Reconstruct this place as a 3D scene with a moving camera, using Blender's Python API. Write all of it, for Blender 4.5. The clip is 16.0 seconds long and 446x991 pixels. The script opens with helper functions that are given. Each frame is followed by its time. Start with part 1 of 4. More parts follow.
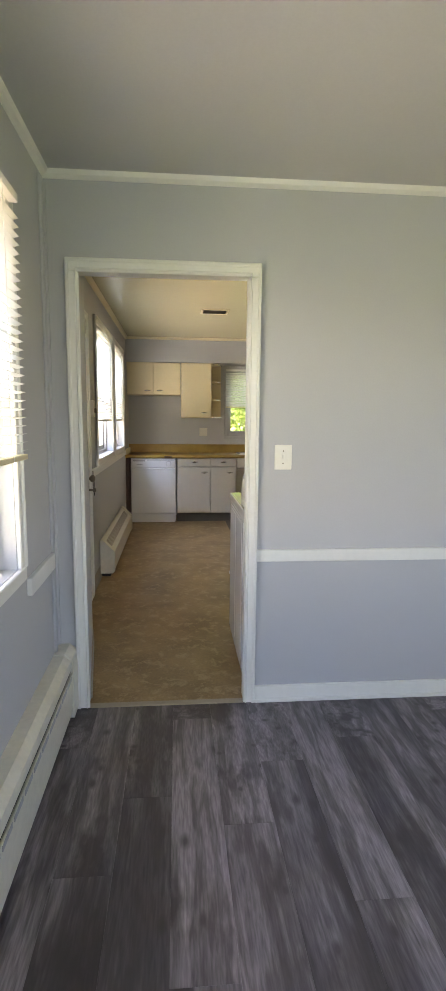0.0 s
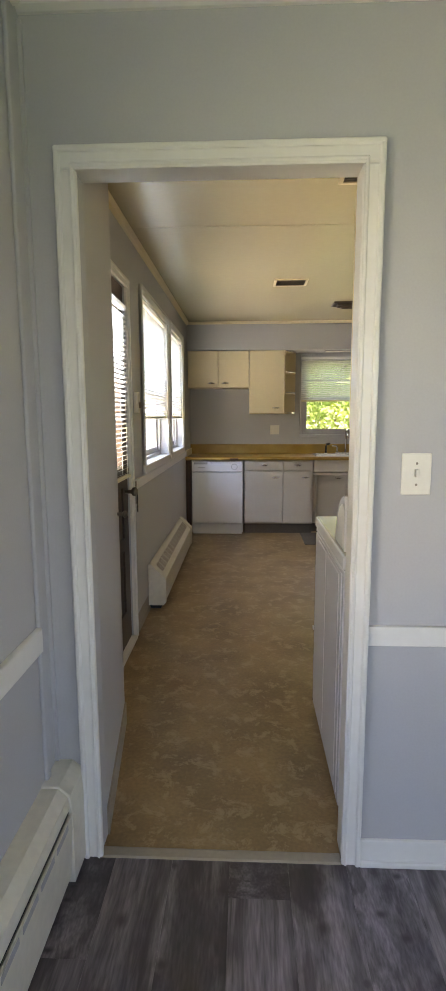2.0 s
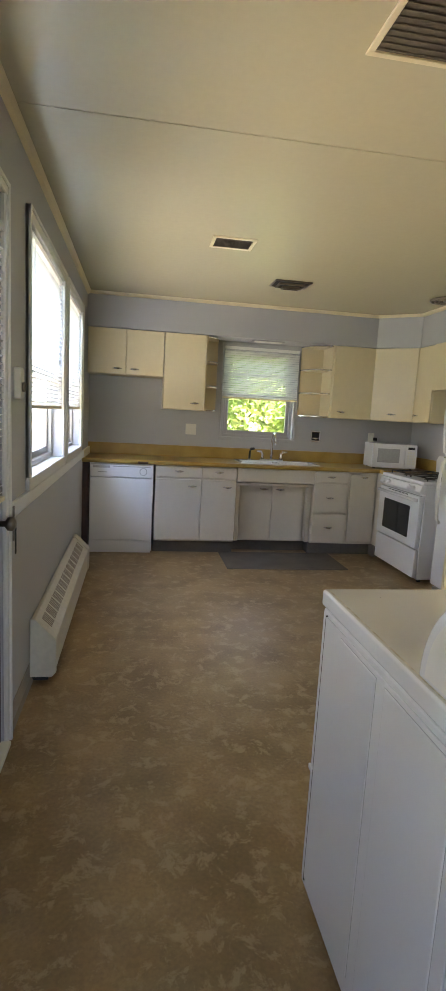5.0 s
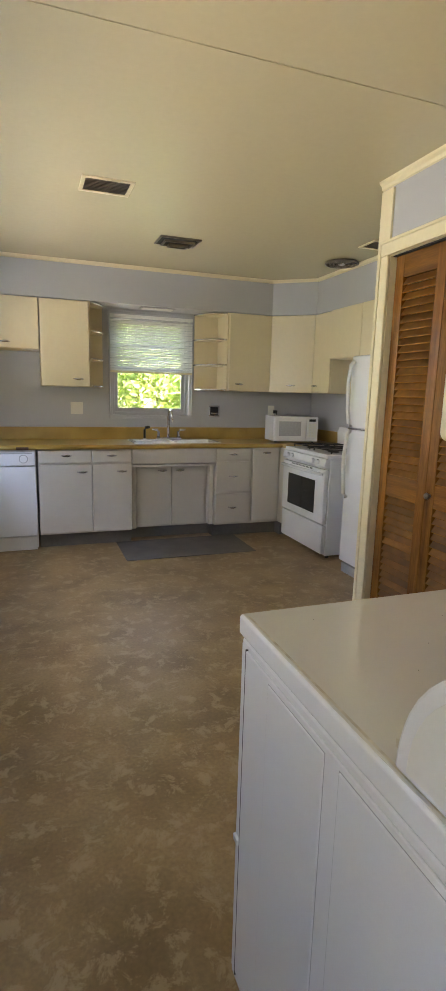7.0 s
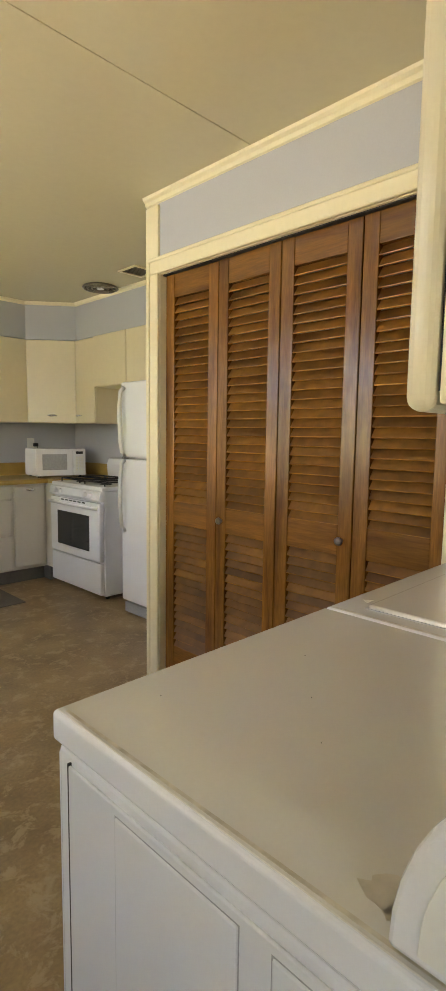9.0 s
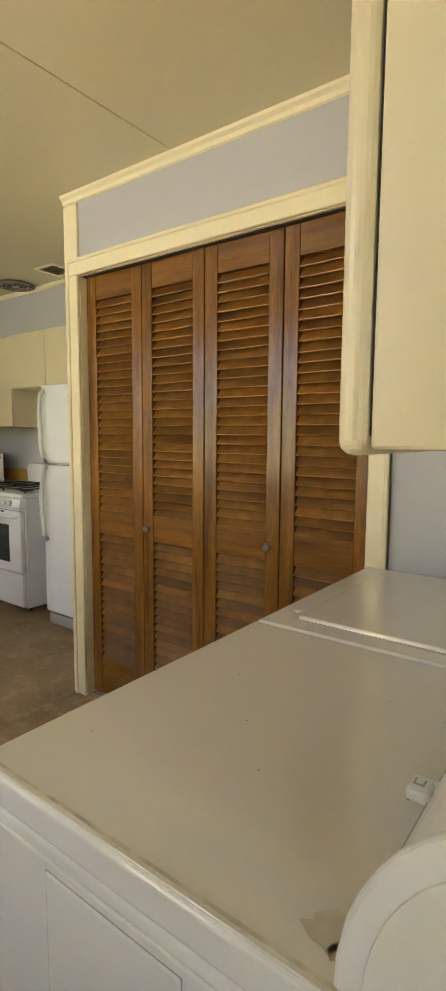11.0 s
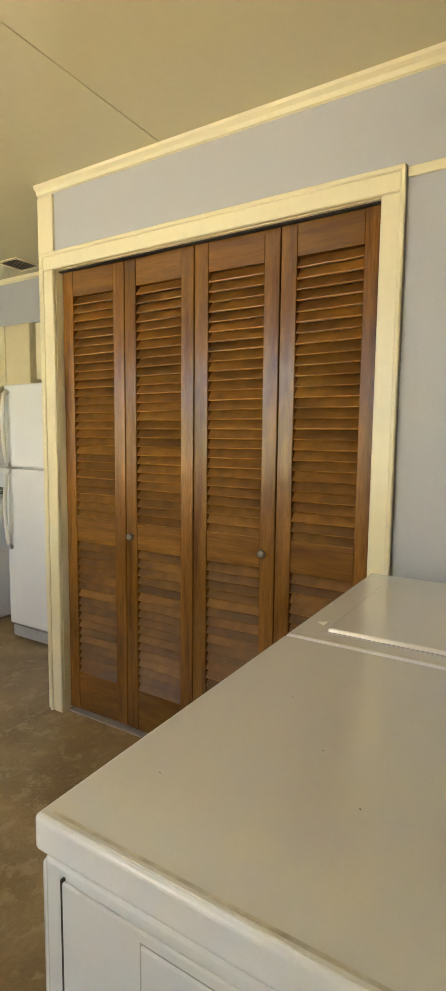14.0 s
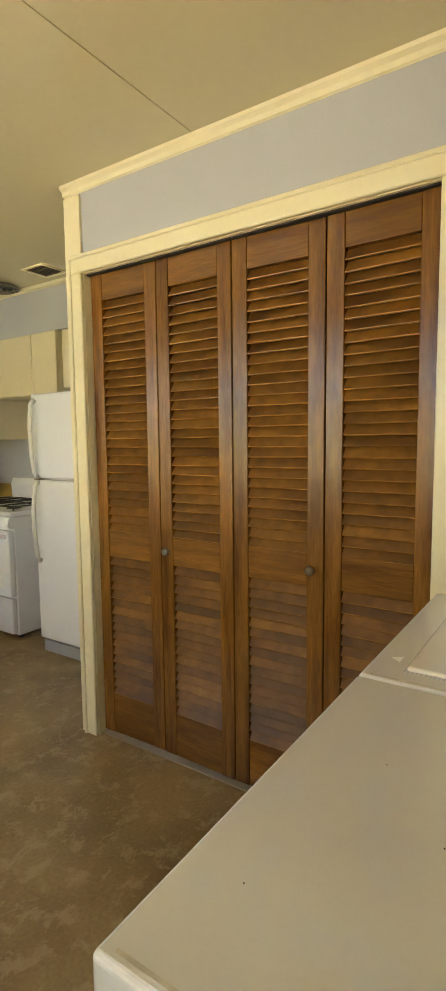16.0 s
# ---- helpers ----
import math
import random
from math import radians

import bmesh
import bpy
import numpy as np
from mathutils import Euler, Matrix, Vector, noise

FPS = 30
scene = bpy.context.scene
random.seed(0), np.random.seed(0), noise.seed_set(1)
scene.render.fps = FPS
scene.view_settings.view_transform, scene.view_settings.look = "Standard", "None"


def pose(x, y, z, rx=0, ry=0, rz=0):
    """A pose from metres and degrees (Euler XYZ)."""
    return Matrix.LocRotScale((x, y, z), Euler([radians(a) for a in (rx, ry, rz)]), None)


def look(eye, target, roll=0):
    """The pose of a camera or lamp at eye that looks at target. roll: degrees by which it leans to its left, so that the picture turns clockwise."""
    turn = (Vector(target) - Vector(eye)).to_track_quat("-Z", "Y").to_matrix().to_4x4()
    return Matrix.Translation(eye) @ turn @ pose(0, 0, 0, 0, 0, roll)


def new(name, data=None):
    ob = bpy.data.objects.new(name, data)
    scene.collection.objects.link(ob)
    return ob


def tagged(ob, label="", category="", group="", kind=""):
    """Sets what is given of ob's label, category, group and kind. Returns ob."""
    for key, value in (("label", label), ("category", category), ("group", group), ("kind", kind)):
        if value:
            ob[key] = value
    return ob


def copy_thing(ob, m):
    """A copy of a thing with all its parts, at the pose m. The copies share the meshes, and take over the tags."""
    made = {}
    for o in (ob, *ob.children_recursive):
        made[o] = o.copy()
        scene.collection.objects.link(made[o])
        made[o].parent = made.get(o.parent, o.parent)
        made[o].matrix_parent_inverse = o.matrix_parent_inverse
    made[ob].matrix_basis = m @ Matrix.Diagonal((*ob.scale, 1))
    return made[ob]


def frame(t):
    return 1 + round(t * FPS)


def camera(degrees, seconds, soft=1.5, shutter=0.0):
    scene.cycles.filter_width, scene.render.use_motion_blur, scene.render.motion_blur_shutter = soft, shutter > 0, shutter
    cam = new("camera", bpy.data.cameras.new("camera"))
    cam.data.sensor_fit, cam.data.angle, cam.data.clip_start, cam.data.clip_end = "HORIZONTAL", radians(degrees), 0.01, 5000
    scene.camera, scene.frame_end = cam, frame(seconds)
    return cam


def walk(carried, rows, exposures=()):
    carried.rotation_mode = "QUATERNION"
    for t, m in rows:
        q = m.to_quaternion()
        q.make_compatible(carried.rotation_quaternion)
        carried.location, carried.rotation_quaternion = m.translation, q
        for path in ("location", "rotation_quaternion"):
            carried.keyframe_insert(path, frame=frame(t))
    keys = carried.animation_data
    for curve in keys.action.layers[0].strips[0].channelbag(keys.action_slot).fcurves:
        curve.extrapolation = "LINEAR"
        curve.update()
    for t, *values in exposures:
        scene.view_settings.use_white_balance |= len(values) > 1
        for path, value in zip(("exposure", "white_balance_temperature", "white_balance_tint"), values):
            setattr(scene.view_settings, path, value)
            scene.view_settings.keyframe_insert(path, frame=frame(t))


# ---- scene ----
cam = camera(45.0, 16.0)
PATH = [
    (0, (0.569, -2.530, 1.408), (0.739, -0.557, 1.128), 0.5),
    (0.5, (0.527, -2.319, 1.406), (0.505, -0.344, 1.096), 0.7),
    (1, (0.517, -2.075, 1.403), (0.480, -0.100, 1.090), 0.7),
    (1.5, (0.564, -1.799, 1.405), (0.501, 0.176, 1.097), 0.1),
    (2, (0.594, -1.534, 1.394), (0.508, 0.443, 1.104), -0.2),
    (2.5, (0.568, -1.323, 1.396), (0.505, 0.659, 1.130), 0.5),
    (3, (0.531, -1.151, 1.403), (0.498, 0.835, 1.165), 0.7),
    (5.5, (0.378, -0.342, 1.405), (0.786, 1.586, 1.066), 3.1),
    (6, (0.407, -0.268, 1.402), (0.879, 1.638, 1.021), 2.3),
    (6.5, (0.461, -0.180, 1.405), (0.995, 1.707, 1.014), 1.5),
    (7, (0.507, -0.066, 1.394), (1.177, 1.781, 1.024), 1.5),
    (7.5, (0.522, 0.058, 1.380), (1.422, 1.814, 1.053), 1.9),
    (8, (0.546, 0.158, 1.359), (1.679, 1.783, 1.081), 1.8),
    (8.5, (0.554, 0.230, 1.333), (1.866, 1.721, 1.099), 1.8),
    (9, (0.568, 0.255, 1.324), (1.978, 1.656, 1.106), 0.8),
    (9.5, (0.559, 0.262, 1.330), (2.067, 1.558, 1.116), 0.7),
    (10, (0.568, 0.267, 1.337), (2.169, 1.447, 1.121), 0.4),
    (12.5, (0.602, 0.288, 1.384), (1.992, 1.701, 1.116), 0.3),
    (13, (0.627, 0.311, 1.382), (1.765, 1.937, 1.134), -0.4),
    (13.5, (0.605, 0.379, 1.373), (1.899, 1.888, 1.152), 0.7),
    (14, (0.536, 0.455, 1.364), (2.233, 1.493, 1.155), 0.6),
    (14.5, (0.519, 0.488, 1.367), (2.407, 1.112, 1.153), 0.8),
    (15, (0.495, 0.531, 1.345), (2.337, 1.281, 1.134), -0.7),
    (15.5, (0.550, 0.579, 1.360), (2.280, 1.564, 1.166), -0.2),
    (16, (0.622, 0.593, 1.383), (2.274, 1.703, 1.186), -0.6),
]
EXPOSURES = [(0.0, 3.5, 8000, 26), (1.0, 3.2, 8000, 27), (2.0, 3.35, 8000, 28), (2.5, 3.65, 7900, 28), (3.0, 3.65, 7900, 28), (5.5, 3.45, 7100, 25), (7.0, 3.58, 7250, 26), (8.0, 3.75, 7800, 24), (9.0, 3.75, 8000, 23), (10.0, 3.75, 8200, 23), (12.5, 3.45, 8500, 20), (13.5, 3.75, 8500, 20), (14.5, 3.9, 8600, 21), (16.0, 3.75, 9200, 19)]
walk(cam, [(t, look(eye, target, roll)) for t, eye, target, roll in PATH], EXPOSURES)

# ---- light ----
world = bpy.data.worlds.new("sky")
scene.world = world
world.use_nodes = True
_n = world.node_tree.nodes
_sky = _n.new("ShaderNodeTexSky")
_sky.sky_type, _sky.sun_disc = "NISHITA", False
_sky.sun_elevation, _sky.sun_rotation = radians(68), radians(-90)
world.node_tree.links.new(_sky.outputs[0], _n["Background"].inputs[0])
_n["Background"].inputs[1].default_value = 0.15
sun = new("sun", bpy.data.lights.new("sun", "SUN"))
sun.data.energy, sun.data.angle, sun.data.color = 5.0, radians(0.5), (1.0, 0.93, 0.80)
sun.matrix_world = look((-4.04, 0.3, 10), (0, 0, 0))


def window_light(name, eye, target, width, height, watts, color):
    """Daylight that comes in at one window: the sky's from above, the sunlit patio's from below."""
    l = new(name, bpy.data.lights.new(name, "AREA"))
    l.data.shape, l.data.size, l.data.size_y, l.data.energy, l.data.color = "RECTANGLE", width, height, watts, color
    l.matrix_world = look(eye, target)
    return l


SKYC, PATIOC = (0.42, 0.66, 1.0), (1.0, 0.90, 0.62)
for y, wide, low, high in ((2.76, 1.2, 1.9, 4.4), (4.0, 1.0, 1.4, 3.2), (1.32, 0.6, 2.6, 4.6), (-1.17, 1.2, 2.5, 2.0)):
    out = 0.20 if wide < 0.8 else 0.0
    window_light("patio_light", (out - 0.62, y, 1.15), (1.0, y, 2.5), wide, 0.7, low, PATIOC)
    window_light("sky_light", (out - 0.66, y, 1.95), (1.0, y, 0.4), wide, 0.7, high, SKYC)
# fill lamp outside the added, unseen south window
window_light("sky_light", (1.8, -4.75, 1.6), (1.8, 0.0, 0.3), 1.7, 1.2, 3.0, SKYC)


# ---- materials ----
def mat(name, color, rough=0.5, metal=0.0, grain=60.0, stain=2.5, vary=0.08, bump=0.05, blotch=None, random_piece=0.0, stretch=(1, 1, 1), coat=0.0, edge=None):
    """Principled material with a fine grain, larger stains and a little relief, in object metres."""
    m = bpy.data.materials.new(name)
    m.use_nodes = True
    nt = m.node_tree
    nd, ln = nt.nodes, nt.links
    b = nd["Principled BSDF"]
    co = nd.new("ShaderNodeTexCoord")
    mp = nd.new("ShaderNodeMapping")
    mp.inputs["Scale"].default_value = stretch
    ln.new(co.outputs["Object"], mp.inputs[0])
    vec = mp.outputs[0]
    if random_piece:
        oi = nd.new("ShaderNodeObjectInfo")
        sh = nd.new("ShaderNodeMath")
        sh.operation = "MULTIPLY"
        sh.inputs[1].default_value = 37.0
        ln.new(oi.outputs["Random"], sh.inputs[0])
        ad = nd.new("ShaderNodeVectorMath")
        ad.operation = "ADD"
        ln.new(vec, ad.inputs[0])
        ln.new(sh.outputs[0], ad.inputs[1])
        vec = ad.outputs[0]
    fine, big = nd.new("ShaderNodeTexNoise"), nd.new("ShaderNodeTexNoise")
    for t, s in ((fine, grain), (big, stain)):
        t.inputs["Scale"].default_value, t.inputs["Detail"].default_value = s, 7.0
        ln.new(vec, t.inputs["Vector"])
    ramp = nd.new("ShaderNodeValToRGB")
    other = blotch or tuple(c * (1 - 2.2 * vary) for c in color)
    ramp.color_ramp.elements[0].color = (*other, 1)
    ramp.color_ramp.elements[1].color = (*color, 1)
    ramp.color_ramp.elements[0].position, ramp.color_ramp.elements[1].position = edge or ((0.32, 0.62) if vary > 0.06 else (0.15, 0.85))
    ln.new(big.outputs[0], ramp.inputs[0])
    hv = nd.new("ShaderNodeHueSaturation")
    ln.new(ramp.outputs[0], hv.inputs["Color"])
    mr = nd.new("ShaderNodeMapRange")
    mr.inputs["From Min"].default_value, mr.inputs["From Max"].default_value = 0.3, 0.7
    mr.inputs["To Min"].default_value, mr.inputs["To Max"].default_value = 1 - vary, 1 + vary
    ln.new(fine.outputs[0], mr.inputs["Value"])
    val = mr.outputs[0]
    if random_piece:
        m2 = nd.new("ShaderNodeMapRange")
        m2.inputs["To Min"].default_value, m2.inputs["To Max"].default_value = 1 - random_piece, 1 + random_piece
        ln.new(oi.outputs["Random"], m2.inputs["Value"])
        mu = nd.new("ShaderNodeMath")
        mu.operation = "MULTIPLY"
        ln.new(val, mu.inputs[0])
        ln.new(m2.outputs[0], mu.inputs[1])
        val = mu.outputs[0]
    ln.new(val, hv.inputs["Value"])
    ln.new(hv.outputs[0], b.inputs["Base Color"])
    r2 = nd.new("ShaderNodeMapRange")
    r2.inputs["To Min"].default_value, r2.inputs["To Max"].default_value = max(0.02, rough - 0.025), min(1, rough + 0.025)
    ln.new(big.outputs[0], r2.inputs["Value"])
    ln.new(r2.outputs[0], b.inputs["Roughness"])
    b.inputs["Metallic"].default_value = metal
    b.inputs["Coat Weight"].default_value = coat
    if bump:
        bp = nd.new("ShaderNodeBump")
        bp.inputs["Strength"].default_value, bp.inputs["Distance"].default_value = bump, 0.01
        ln.new(fine.outputs[0], bp.inputs["Height"])
        ln.new(bp.outputs[0], b.inputs["Normal"])
    return m


WALL = mat("wall_paint_grey", (0.485, 0.487, 0.494), 0.5, grain=140, stain=1.2, vary=0.02, bump=0.04)
CEIL_D = mat("ceiling_paint_dining", (0.56, 0.56, 0.55), 0.45, grain=120, stain=0.9, vary=0.02, bump=0.04)
CEIL_K = mat("ceiling_paint_cream", (0.63, 0.575, 0.385), 0.26, grain=30, stain=0.8, vary=0.015, bump=0.012)
TRIM = mat("trim_paint_white", (0.78, 0.77, 0.72), 0.34, grain=40, stain=4, vary=0.018, bump=0.005)
TRIM_Y = mat("trim_paint_cream", (0.82, 0.73, 0.49), 0.34, grain=40, stain=4, vary=0.018, bump=0.005)
CREAM = mat("cabinet_enamel_cream", (0.75, 0.64, 0.42), 0.34, grain=30, stain=3, vary=0.015, bump=0.02)
BASE = mat("cabinet_enamel_offwhite", (0.66, 0.61, 0.53), 0.34, grain=30, stain=3, vary=0.015, bump=0.02)
GAP = mat("dark_gap", (0.03, 0.028, 0.025), 0.8)
COUNTER = mat("laminate_mustard", (0.46, 0.30, 0.075), 0.33, grain=160, stain=6, vary=0.10, bump=0.02, blotch=(0.36, 0.22, 0.05))
WHITE = mat("appliance_white", (0.82, 0.82, 0.83), 0.22, grain=300, stain=3, vary=0.01, bump=0.01)
# white enamel with the cream ceiling's warm light mixed into its colour
TOPW = mat("appliance_top_warm_tint", (0.74, 0.71, 0.64), 0.12, grain=200, stain=3, vary=0.01, bump=0.0, coat=0.6)
CHROME = mat("chrome", (0.75, 0.75, 0.76), 0.16, 1.0, bump=0.0, vary=0.03)
NICKEL = mat("aged_metal", (0.26, 0.23, 0.19), 0.32, 1.0, bump=0.02, vary=0.1)
BLACK = mat("black_iron", (0.02, 0.02, 0.022), 0.45)
GLASSB = mat("dark_oven_glass", (0.03, 0.032, 0.035), 0.08, bump=0.0)
GREYP = mat("grey_plastic", (0.42, 0.42, 0.42), 0.4)
HEAT = mat("heater_enamel", (0.72, 0.68, 0.56), 0.40, grain=40, stain=6, vary=0.05, bump=0.03)
DARKWOOD = mat("dark_stained_panel", (0.075, 0.028, 0.014), 0.45, grain=30, stain=4, vary=0.2, stretch=(8, 8, 0.7))
WOOD = mat("walnut_stained_pine", (0.25, 0.102, 0.018), 0.26, grain=26, stain=3, vary=0.22, bump=0.04, random_piece=0.16, stretch=(7, 7, 0.6), blotch=(0.115, 0.042, 0.008))
SLATW = mat("walnut_stained_slat", (0.235, 0.096, 0.016), 0.42, grain=26, stain=3, vary=0.22, bump=0.05, random_piece=0.2, stretch=(0.8, 0.8, 8), blotch=(0.115, 0.042, 0.009))
RAILW = mat("walnut_stained_rail", (0.25, 0.102, 0.018), 0.26, grain=26, stain=3, vary=0.2, bump=0.04, random_piece=0.12, stretch=(0.6, 7, 7), blotch=(0.13, 0.048, 0.009))
# lighter wood that paints in the highlight along each slat's front edge
EDGE_GLINT = mat("slat_edge_highlight", (0.40, 0.19, 0.045), 0.26, grain=26, stain=5, vary=0.2, bump=0.0, random_piece=0.2, stretch=(0.8, 0.8, 8), blotch=(0.22, 0.09, 0.02))
ALU = mat("window_aluminium", (0.50, 0.50, 0.51), 0.38, 0.6, bump=0.02, vary=0.05)
MAT = mat("rubber_mat", (0.16, 0.14, 0.125), 0.8, grain=220, stain=6, vary=0.1, bump=0.25)
TOE = mat("toe_kick", (0.17, 0.155, 0.14), 0.6, vary=0.08)
COVE = mat("cove_base_vinyl", (0.36, 0.31, 0.25), 0.5, vary=0.06)
PORC = mat("sink_porcelain", (0.85, 0.85, 0.84), 0.12, bump=0.0, vary=0.01)
VENT = mat("vent_dark", (0.20, 0.175, 0.135), 0.5, vary=0.15)
PLATE = mat("switch_plate", (0.80, 0.78, 0.70), 0.3, bump=0.0, vary=0.02)
DOORP = mat("exterior_door_brown", (0.09, 0.06, 0.04), 0.5, vary=0.15)
STAIN = mat("dried_spill", (0.60, 0.54, 0.43), 0.45, vary=0.1)
GRIME = mat("rim_grime", (0.60, 0.54, 0.42), 0.25, grain=40, stain=14, vary=0.2, bump=0.0, blotch=(0.68, 0.63, 0.52))
BARK = mat("bark", (0.10, 0.075, 0.05), 0.9, grain=30, vary=0.25, bump=0.6)
GRASS = mat("lawn", (0.10, 0.15, 0.035), 0.9, grain=25, stain=0.5, vary=0.2, bump=0.4, blotch=(0.16, 0.16, 0.06))
CONC = mat("patio_concrete", (0.34, 0.34, 0.33), 0.85, grain=60, stain=1.2, vary=0.1, bump=0.2)
SIDING = mat("house_siding", (0.62, 0.60, 0.55), 0.6, vary=0.05)
ROOFM = mat("roof_shingle", (0.13, 0.12, 0.11), 0.9, grain=80, vary=0.2, bump=0.4)


def floor_vinyl():
    m = mat("vinyl_sheet_brown", (0.335, 0.218, 0.100), 0.40, grain=70, stain=3.4, vary=0.13, bump=0.03, blotch=(0.205, 0.126, 0.052))
    nt = m.node_tree
    nd, ln = nt.nodes, nt.links
    b = nd["Principled BSDF"]
    src = b.inputs["Base Color"].links[0].from_socket
    co = nd.new("ShaderNodeTexCoord")
    no = nd.new("ShaderNodeTexNoise")
    no.inputs["Scale"].default_value, no.inputs["Detail"].default_value, no.inputs["Distortion"].default_value = 12.0, 8.0, 0.4
    no.inputs["Roughness"].default_value = 0.74
    ln.new(co.outputs["Object"], no.inputs["Vector"])
    rp = nd.new("ShaderNodeValToRGB")
    rp.color_ramp.elements[0].position, rp.color_ramp.elements[1].position = 0.52, 0.60
    mx = nd.new("ShaderNodeMix")
    mx.data_type = "RGBA"
    ln.new(no.outputs[0], rp.inputs[0])
    mu = nd.new("ShaderNodeMath")
    mu.operation = "MULTIPLY"
    mu.inputs[1].default_value = 0.7
    ln.new(rp.outputs[0], mu.inputs[0])
    ln.new(mu.outputs[0], mx.inputs[0])
    ln.new(src, mx.inputs[6])
    mx.inputs[7].default_value = (0.43, 0.31, 0.175, 1)
    ln.new(mx.outputs[2], b.inputs["Base Color"])
    return m


def plank_vinyl():
    m = mat("vinyl_plank_grey", (0.225, 0.196, 0.208), 0.40, grain=30, stain=1.7, vary=0.34, bump=0.03, random_piece=0.14, stretch=(5, 0.45, 1), edge=(0.42, 0.60), blotch=(0.070, 0.060, 0.066))
    nt = m.node_tree
    nd, ln = nt.nodes, nt.links
    b = nd["Principled BSDF"]
    src = b.inputs["Base Color"].links[0].from_socket
    co = nd.new("ShaderNodeTexCoord")
    oi = nd.new("ShaderNodeObjectInfo")
    ad = nd.new("ShaderNodeVectorMath")
    ad.operation = "MULTIPLY_ADD"
    ad.inputs[1].default_value = (6.0, 2.2, 1.0)
    ln.new(co.outputs["Object"], ad.inputs[0])
    sc = nd.new("ShaderNodeMath")
    sc.operation = "MULTIPLY"
    sc.inputs[1].default_value = 91.0
    ln.new(oi.outputs["Random"], sc.inputs[0])
    ln.new(sc.outputs[0], ad.inputs[2])
    vo = nd.new("ShaderNodeTexNoise")
    vo.inputs["Scale"].default_value, vo.inputs["Detail"].default_value = 1.3, 6.0
    ln.new(ad.outputs[0], vo.inputs["Vector"])
    rp = nd.new("ShaderNodeValToRGB")
    rp.color_ramp.elements[0].position, rp.color_ramp.elements[1].position = 0.55, 0.66
    ln.new(vo.outputs[0], rp.inputs[0])
    mu = nd.new("ShaderNodeMath")
    mu.operation = "MULTIPLY"
    mu.inputs[1].default_value = 0.85
    ln.new(rp.outputs[0], mu.inputs[0])
    mx = nd.new("ShaderNodeMix")
    mx.data_type = "RGBA"
    ln.new(mu.outputs[0], mx.inputs[0])
    ln.new(src, mx.inputs[6])
    mx.inputs[7].default_value = (0.040, 0.032, 0.033, 1)
    # long dark streaks and round knots
    st = nd.new("ShaderNodeTexNoise")
    st.inputs["Scale"].default_value, st.inputs["Detail"].default_value, st.inputs["Distortion"].default_value = 9.0, 8.0, 0.6
    sa = nd.new("ShaderNodeVectorMath")
    sa.operation = "MULTIPLY_ADD"
    sa.inputs[1].default_value = (3.2, 0.32, 1.0)
    ln.new(co.outputs["Object"], sa.inputs[0])
    ln.new(sc.outputs[0], sa.inputs[2])
    ln.new(sa.outputs[0], st.inputs["Vector"])
    sr = nd.new("ShaderNodeMapRange")
    sr.inputs["From Min"].default_value, sr.inputs["From Max"].default_value = 0.47, 0.60
    sr.inputs["To Max"].default_value = 0.62
    ln.new(st.outputs[0], sr.inputs["Value"])
    kv = nd.new("ShaderNodeTexVoronoi")
    kv.voronoi_dimensions = "2D"
    kv.inputs["Scale"].default_value = 1.0
    ka = nd.new("ShaderNodeVectorMath")
    ka.operation = "MULTIPLY_ADD"
    ka.inputs[1].default_value = (5.5, 3.0, 1.0)
    ln.new(co.outputs["Object"], ka.inputs[0])
    ln.new(sc.outputs[0], ka.inputs[2])
    ln.new(ka.outputs[0], kv.inputs["Vector"])
    kr = nd.new("ShaderNodeMapRange")
    kr.inputs["From Min"].default_value, kr.inputs["From Max"].default_value = 0.03, 0.13
    kr.inputs["To Min"].default_value, kr.inputs["To Max"].default_value = 0.85, 0.0
    ln.new(kv.outputs["Distance"], kr.inputs["Value"])
    mm = nd.new("ShaderNodeMath")
    mm.operation = "MAXIMUM"
    ln.new(sr.outputs[0], mm.inputs[0])
    ln.new(kr.outputs[0], mm.inputs[1])
    m3 = nd.new("ShaderNodeMix")
    m3.data_type = "RGBA"
    ln.new(mm.outputs[0], m3.inputs[0])
    ln.new(mx.outputs[2], m3.inputs[6])
    m3.inputs[7].default_value = (0.045, 0.036, 0.036, 1)
    ln.new(m3.outputs[2], b.inputs["Base Color"])
    return m


def leaf_mat():
    m = mat("leaves", (0.12, 0.19, 0.03), 0.5, grain=3, stain=0.8, vary=0.25, bump=0.0, blotch=(0.16, 0.17, 0.03))
    b = m.node_tree.nodes["Principled BSDF"]
    tr = m.node_tree.nodes.new("ShaderNodeBsdfTranslucent")
    tr.inputs[0].default_value = (0.46, 0.60, 0.24, 1)
    ms = m.node_tree.nodes.new("ShaderNodeMixShader")
    ms.inputs[0].default_value = 0.6
    out = m.node_tree.nodes["Material Output"]
    m.node_tree.links.new(b.outputs[0], ms.inputs[1])
    m.node_tree.links.new(tr.outputs[0], ms.inputs[2])
    m.node_tree.links.new(ms.outputs[0], out.inputs[0])
    return m


